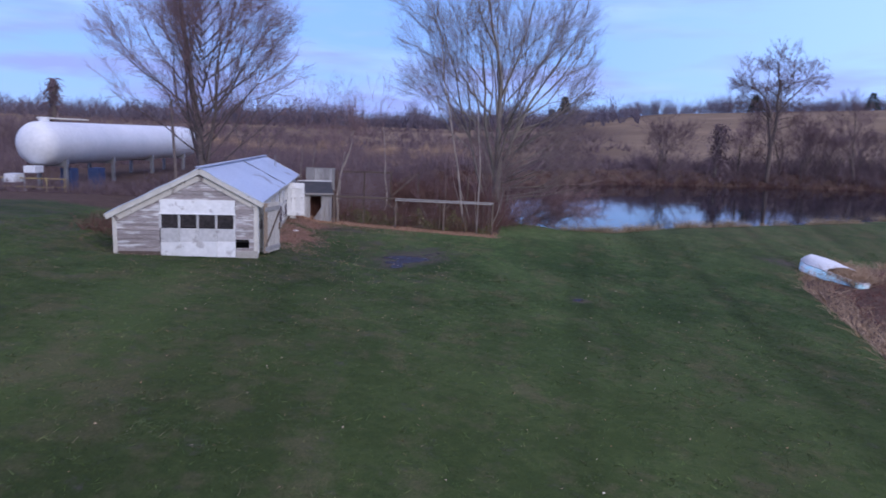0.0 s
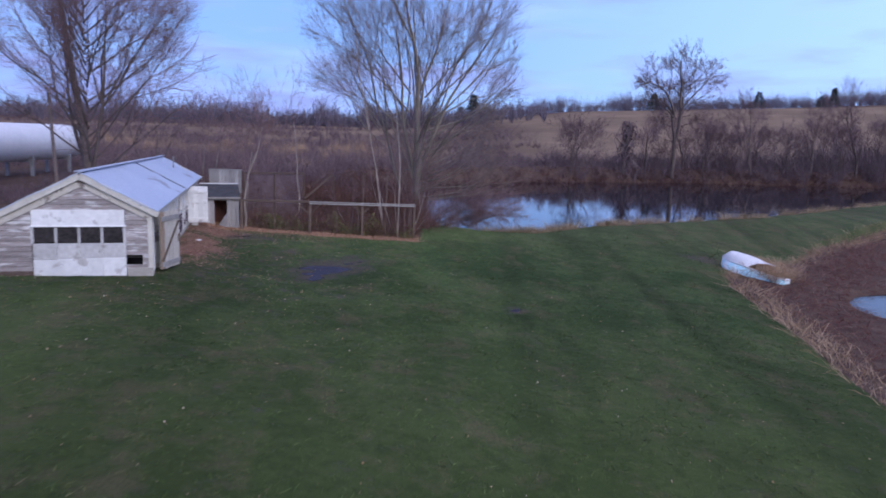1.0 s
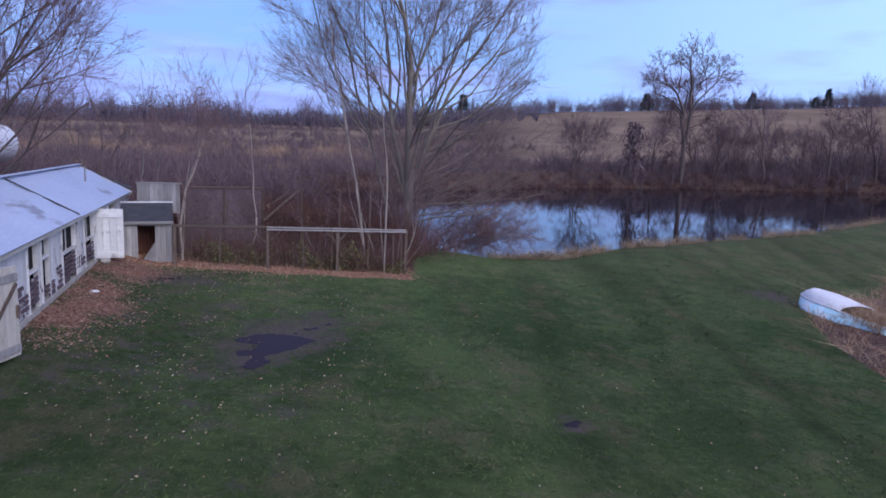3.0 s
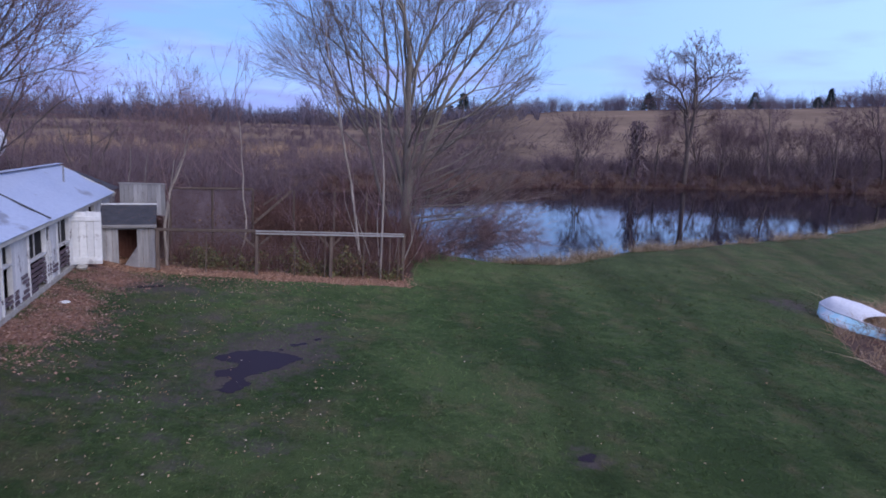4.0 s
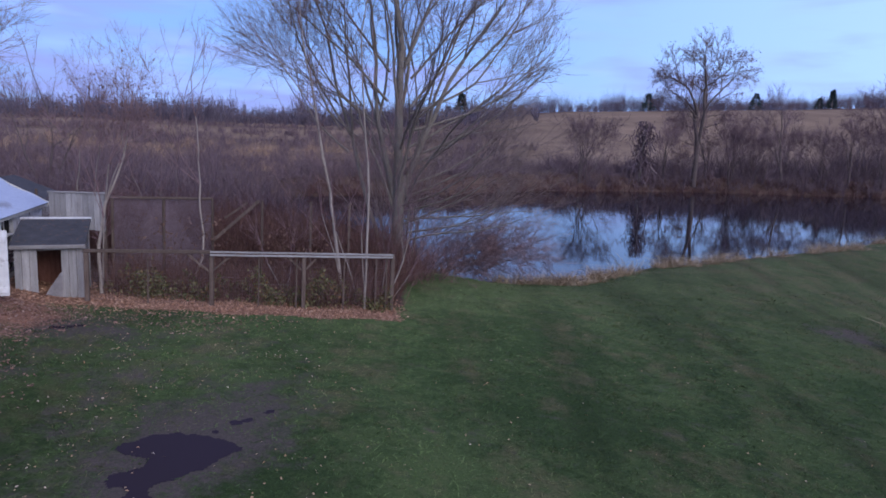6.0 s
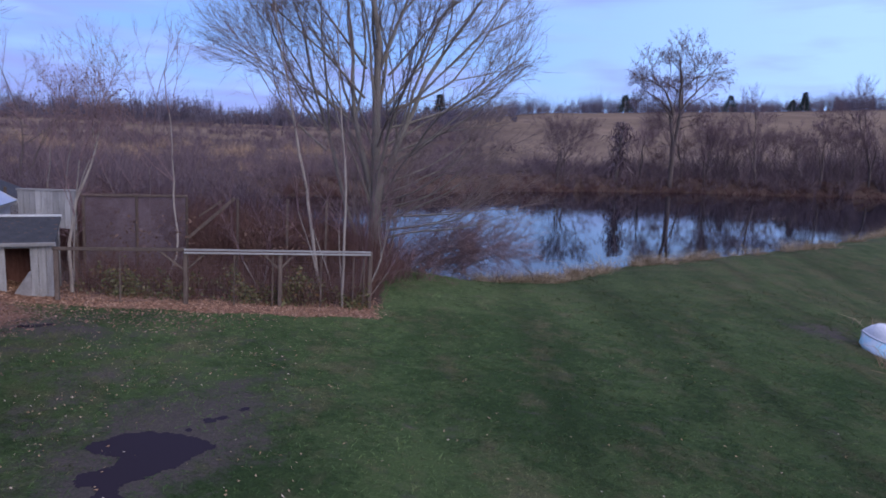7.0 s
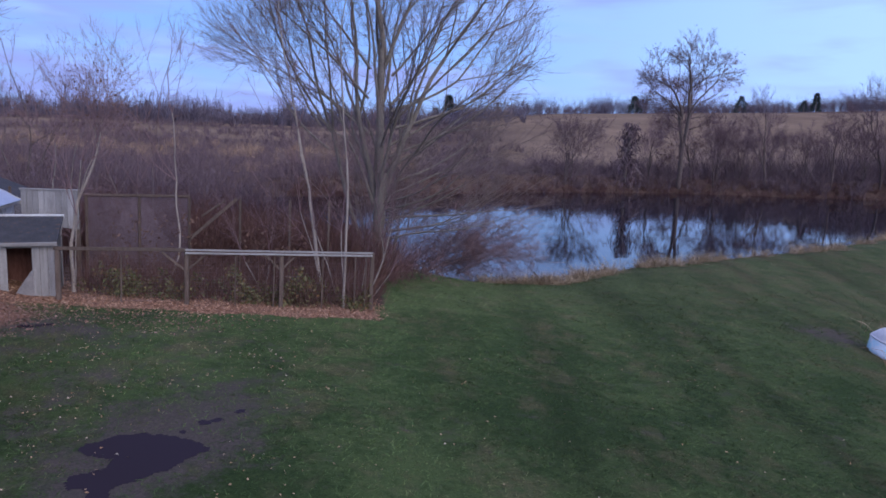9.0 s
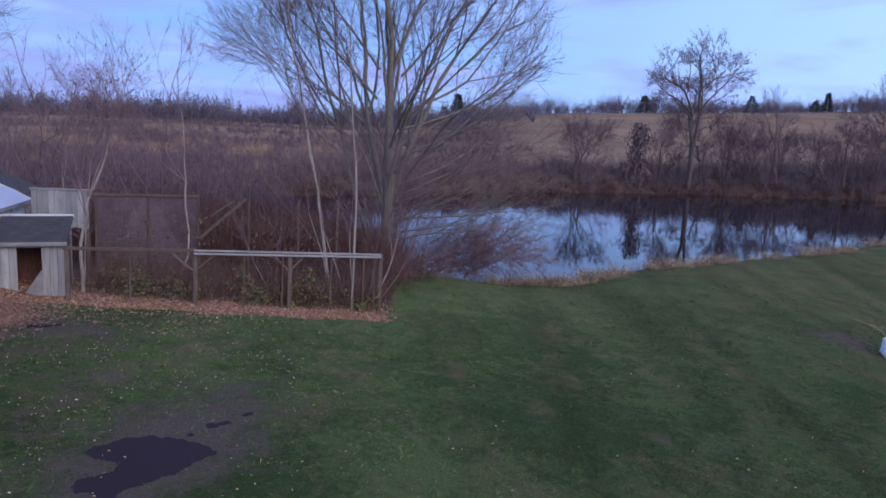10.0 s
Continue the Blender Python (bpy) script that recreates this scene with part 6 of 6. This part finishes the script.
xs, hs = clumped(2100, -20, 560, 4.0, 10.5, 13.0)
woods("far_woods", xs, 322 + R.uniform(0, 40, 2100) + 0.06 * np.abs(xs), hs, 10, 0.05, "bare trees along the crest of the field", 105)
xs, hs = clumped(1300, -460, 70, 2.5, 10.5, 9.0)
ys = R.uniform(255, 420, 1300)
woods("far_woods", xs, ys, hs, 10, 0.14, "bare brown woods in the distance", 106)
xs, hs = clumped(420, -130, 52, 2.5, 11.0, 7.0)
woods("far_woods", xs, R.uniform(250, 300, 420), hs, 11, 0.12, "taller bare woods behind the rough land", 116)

# poultry run: briars, undergrowth with a few green leaves
x, y = scatter(520, -5.6, 2.6, 35.0, 38.6, lambda x, y: x < 5)
thicket("briar", on_ground(x, y), R.uniform(0.5, 1.5, x.size), 10, 0.006, M_BRIAR, "red-brown briars inside the fence", "bushes", 107, 0.4)
x, y = scatter(380, -3.0, 3.0, 37.5, 43.0, lambda x, y: pond_in(x, y) < -0.3)
thicket("briar", on_ground(x, y), R.uniform(1.2, 2.6, x.size), 12, 0.008, M_BRIAR, "tall red-brown brush behind the run", "bushes", 108, 0.4)
x, y = scatter(620, -8.5, 2.2, 38.5, 46, lambda x, y: pond_in(x, y) < -0.3)
thicket("brush", on_ground(x, y), R.uniform(1.2, 2.7, x.size), 16, 0.009, M_BANK, "dark bare brush behind the run", "bushes", 109, 0.4)
x, y = R.normal(2.7, 0.9, 90), R.normal(39.6, 0.7, 90)
thicket("briar", on_ground(x, y), R.uniform(1.2, 3.2, 90), 14, 0.006, M_HANG, "reddish brush round the foot of the great tree", "bushes", 117, 0.45, 4)
n = 17000
x, y = R.uniform(-5.5, 2.5, n), R.uniform(34.6, 35.8, n)
tall = 0.22 + 0.34 * np.abs(np.sin(x * 1.3 + 0.6)) * (1 + 0.6 * np.sin(x * 3.7)) + 0.2 * (np.sin(x * 7.1 + y * 3) > 0.5)
k = R.uniform(0, 1, n) < np.clip(0.25 + 0.8 * np.sin(x * 2.9 + 1.5 * np.sin(y * 4)) * np.sin(x * 1.1 + 0.4), 0.05, 1)
x, y, tall = x[k], y[k], tall[k]
at = np.stack([x, y, ground(x, y) + tall * R.uniform(0.02, 1.15, x.size) ** 1.2], 1)
stuff("undergrowth", leaf_mesh("undergrowth", at, 0.045, M_LEAF_GREEN, R), "yellow-green leafy undergrowth behind the fence", "plants")
n = 900
x, y = R.uniform(-5.4, 2.5, n), R.uniform(34.75, 35.6, n)
k = np.sin(x * 2.3 + 1.0) + 0.6 * np.sin(x * 5.1) > -0.1
x, y = x[k], y[k]
n = x.size
stuff("weeds", blade_mesh("weeds", on_ground(x, y), R.normal(0, 0.28, (n, 3)) * [1, 1, 0] + [0, 0, 1], R.uniform(0.4, 1.15, n), np.full(n, 0.009), 0.3, M_BRIAR, R), "withered red-brown weed stalks behind the fence", "plants")
cx = np.concatenate([R.normal(c, 0.5, 120) for c in (-4.2, -0.8, 0.3, -3.0)])
cy = R.uniform(35.5, 37.2, cx.size)
at = np.stack([cx, cy, ground(cx, cy) + R.uniform(0.8, 2.2, cx.size)], 1)
stuff("withered_leaves", leaf_mesh("withered_leaves", at, 0.05, M_LEAF_BROWN, R), "withered leaves hanging on thin saplings", "plants")

# marsh grass: a tan edge, red-brown inside
x, y = scatter(80000, 11, 40, 12, 56, lambda x, y: (np.sin(x * 2.1 + 2 * np.sin(y * 0.9)) * np.sin(y * 1.7) > R.uniform(-1.2, 0.5, x.size)) & (marsh_in(x, y) > -0.1) & (marsh_in(x, y) < R.uniform(0.3, 2.1, x.size)))
n = x.size
stuff("marsh_grass", blade_mesh("marsh_grass", on_ground(x, y), R.normal(0, 0.55, (n, 3)) * [1, 1, 0] + [-0.25, -0.1, 0.9], R.uniform(0.35, 1.0, n), np.full(n, 0.009), 0.5, M_REED, R), "tall dry tan grass along the marsh edge", "grass")
x, y = scatter(95000, 13, 42, 12, 54, lambda x, y: (marsh_in(x, y) > 1.2) & (np.sin(x * 0.9) * np.sin(y * 0.7 + 1) < 0.55) & ~((x > 19.3) & (y < 30.8) & (np.hypot((x - 24.4) * 0.9, y - 26.6) < 3.7)))
n = x.size
stuff("marsh_brush", blade_mesh("marsh_brush", on_ground(x, y), R.normal(0, 1.0, (n, 3)) * [1, 1, 0] + [0, 0, 0.6], R.uniform(0.2, 0.7, n), np.full(n, 0.0065), 0.5, M_MARSH, R), "matted red-brown marsh growth", "grass")
# grass grown up inside and behind the boat
x, y = R.normal(19.3, 0.7, 6000), R.normal(32.6, 1.1, 6000)
k = (np.abs((x - 18.9) * 0.888 + (y - 33.0) * 0.459 - 0.1) < 0.58) & ((x - 18.9) * -0.459 + (y - 33.0) * 0.888 < 0.1) & ((x - 18.9) * -0.459 + (y - 33.0) * 0.888 > -1.6)
x, y = x[k], y[k]
x2, y2 = R.normal(20.3, 0.5, 1500), R.normal(34.0, 0.8, 1500)
k = ((x2 - 18.9) * 0.888 + (y2 - 33.0) * 0.459 > 0.85)
x, y = np.concatenate([x, x2[k]]), np.concatenate([y, y2[k]])
n = x.size
stuff("marsh_grass", blade_mesh("marsh_grass", on_ground(x, y), R.normal(0, 0.4, (n, 3)) * [1, 1, 0] + [-0.1, -0.1, 0.9], R.uniform(0.5, 1.0, n), np.full(n, 0.010), 0.4, M_REED, R), "dry grass growing through the boat", "grass")
# shore tufts
tx = np.concatenate([R.uniform(3, 60, 330), R.uniform(7.0, 16, 70)])
tx = tx[np.sin(tx * 1.7) + np.sin(tx * 0.63 + 2) + R.normal(0, 0.7, tx.size) > -0.3]
ty = np.interp(tx, NEAR_X, NEAR_Y) - np.abs(R.normal(0.0, 0.5, tx.size)) + 0.15
big = R.uniform(0.4, 1.5, tx.size) ** 1.6
bx, by = np.repeat(tx, 60) + R.normal(0, 0.15, tx.size * 60) * np.repeat(big, 60), np.repeat(ty, 60) + R.normal(0, 0.12, tx.size * 60) * np.repeat(big, 60)
n = bx.size
stuff("shore_grass", blade_mesh("shore_grass", on_ground(bx, by), R.normal(0, 0.5, (n, 3)) * [1, 1, 0] + [0, 0, 0.8], R.uniform(0.2, 0.6, n) * np.repeat(big, 60), np.full(n, 0.010), 0.55, M_SHORE, R), "tan grass tufts along the pond shore", "grass")

# the lawn: short blades, thickest near the path of view
def on_lawn(x, y):
    return ~in_pool(x, y) & (marsh_in(x, y) < 0.0) & (pond_in(x, y) < -0.3) & (litter_mask(x, y) < 0.5) & (mud_mask(x, y) < 0.5 + 0.5 * np.abs(np.sin(x * 37.7 + y * 91.3))) & (wild_mask(x, y) < 0.5)


M_GRASS = blade_mat()
x, y = scatter(440000, -14, 30, 4, 52, lambda x, y: on_lawn(x, y) & (np.abs(x - 1) < 3 + 0.75 * y) & (R.uniform(0, 1, x.size) < 0.30 + 0.70 * smooth(13, 21, y) * smooth(50, 30, y) * smooth(26, 15, x)))
n = x.size
stuff("grass", blade_mesh("grass", on_ground(x, y, 0.01), R.normal(0, 0.75, (n, 3)) * [1, 1, 0] + [0, 0, 0.6], R.uniform(0.04, 0.12, n), np.full(n, 0.0055), 0.5, M_GRASS, R), "short damp green lawn grass", "grass")
M_TUFT = island_mat("pale_grass_tufts", [(0.040, 0.066, 0.026), (0.085, 0.115, 0.048), (0.055, 0.085, 0.034), (0.17, 0.15, 0.088)])
tx, ty = scatter(26000, -12, 26, 5, 42, lambda x, y: on_lawn(x, y) & (np.abs(x - 1) < 3 + 0.75 * y) & (R.uniform(0, 1, x.size) < 0.08 + 0.9 * np.clip(np.sin(x * 1.3 + 2.1 * np.sin(y * 0.7)) * np.sin(y * 1.1 + 1.7 * np.sin(x * 0.6)), 0, 1)))
bx, by = np.repeat(tx, 12) + R.normal(0, 0.05, tx.size * 12), np.repeat(ty, 12) + R.normal(0, 0.05, tx.size * 12)
n = bx.size
stuff("grass_tufts", blade_mesh("grass_tufts", on_ground(bx, by, 0.01), R.normal(0, 0.8, (n, 3)) * [1, 1, 0] + [0, 0, 0.35], R.uniform(0.05, 0.13, n), np.full(n, 0.006), 0.5, M_TUFT, R), "small paler tufts in the lawn", "grass")
# fallen leaves
x, y = scatter(130000, -10, 4, 20, 37, lambda x, y: litter_mask(x, y) > R.uniform(0.02, 0.95, x.size))
front = (y > 33.0) & (x > -7.4)
stuff("fallen_leaves", leaf_mesh("fallen_leaves", on_ground(x[front], y[front], -0.015), 0.032, M_LEAF, R, True), "drift of tan fallen leaves along the fence", "leaves")
stuff("fallen_leaves", leaf_mesh("fallen_leaves", on_ground(x[~front], y[~front], -0.015), 0.032, M_LEAF_DARK, R, True), "darker red-brown fallen leaves beside the hen house", "leaves")
x, y = scatter(22000, -10, 12, 5, 36, lambda x, y: on_lawn(x, y) & (mud_mask(x, y) < 0.4) & (R.uniform(0, 1, x.size) < 0.035 + 0.9 * smooth(3.5, -3, x) * smooth(14, 25, y) * (0.45 + 0.55 * np.sin(x * 1.9 + 2 * np.sin(y * 0.8)) * np.sin(y * 1.6 + 1))))
stuff("fallen_leaves", leaf_mesh("fallen_leaves", on_ground(x, y, -0.035), 0.022, M_LEAF_PALE, R, True), "pale leaves scattered on the lawn", "leaves")
x, y = R.uniform(-2.4, 0.6, 30), R.uniform(23.6, 27.4, 30)
at = np.stack([x, y, np.full(30, 0.066)], 1)
stuff("floating_leaves", leaf_mesh("floating_leaves", at, 0.024, M_LEAF_PALE, R, True), "pale leaves floating on the puddle", "leaves")
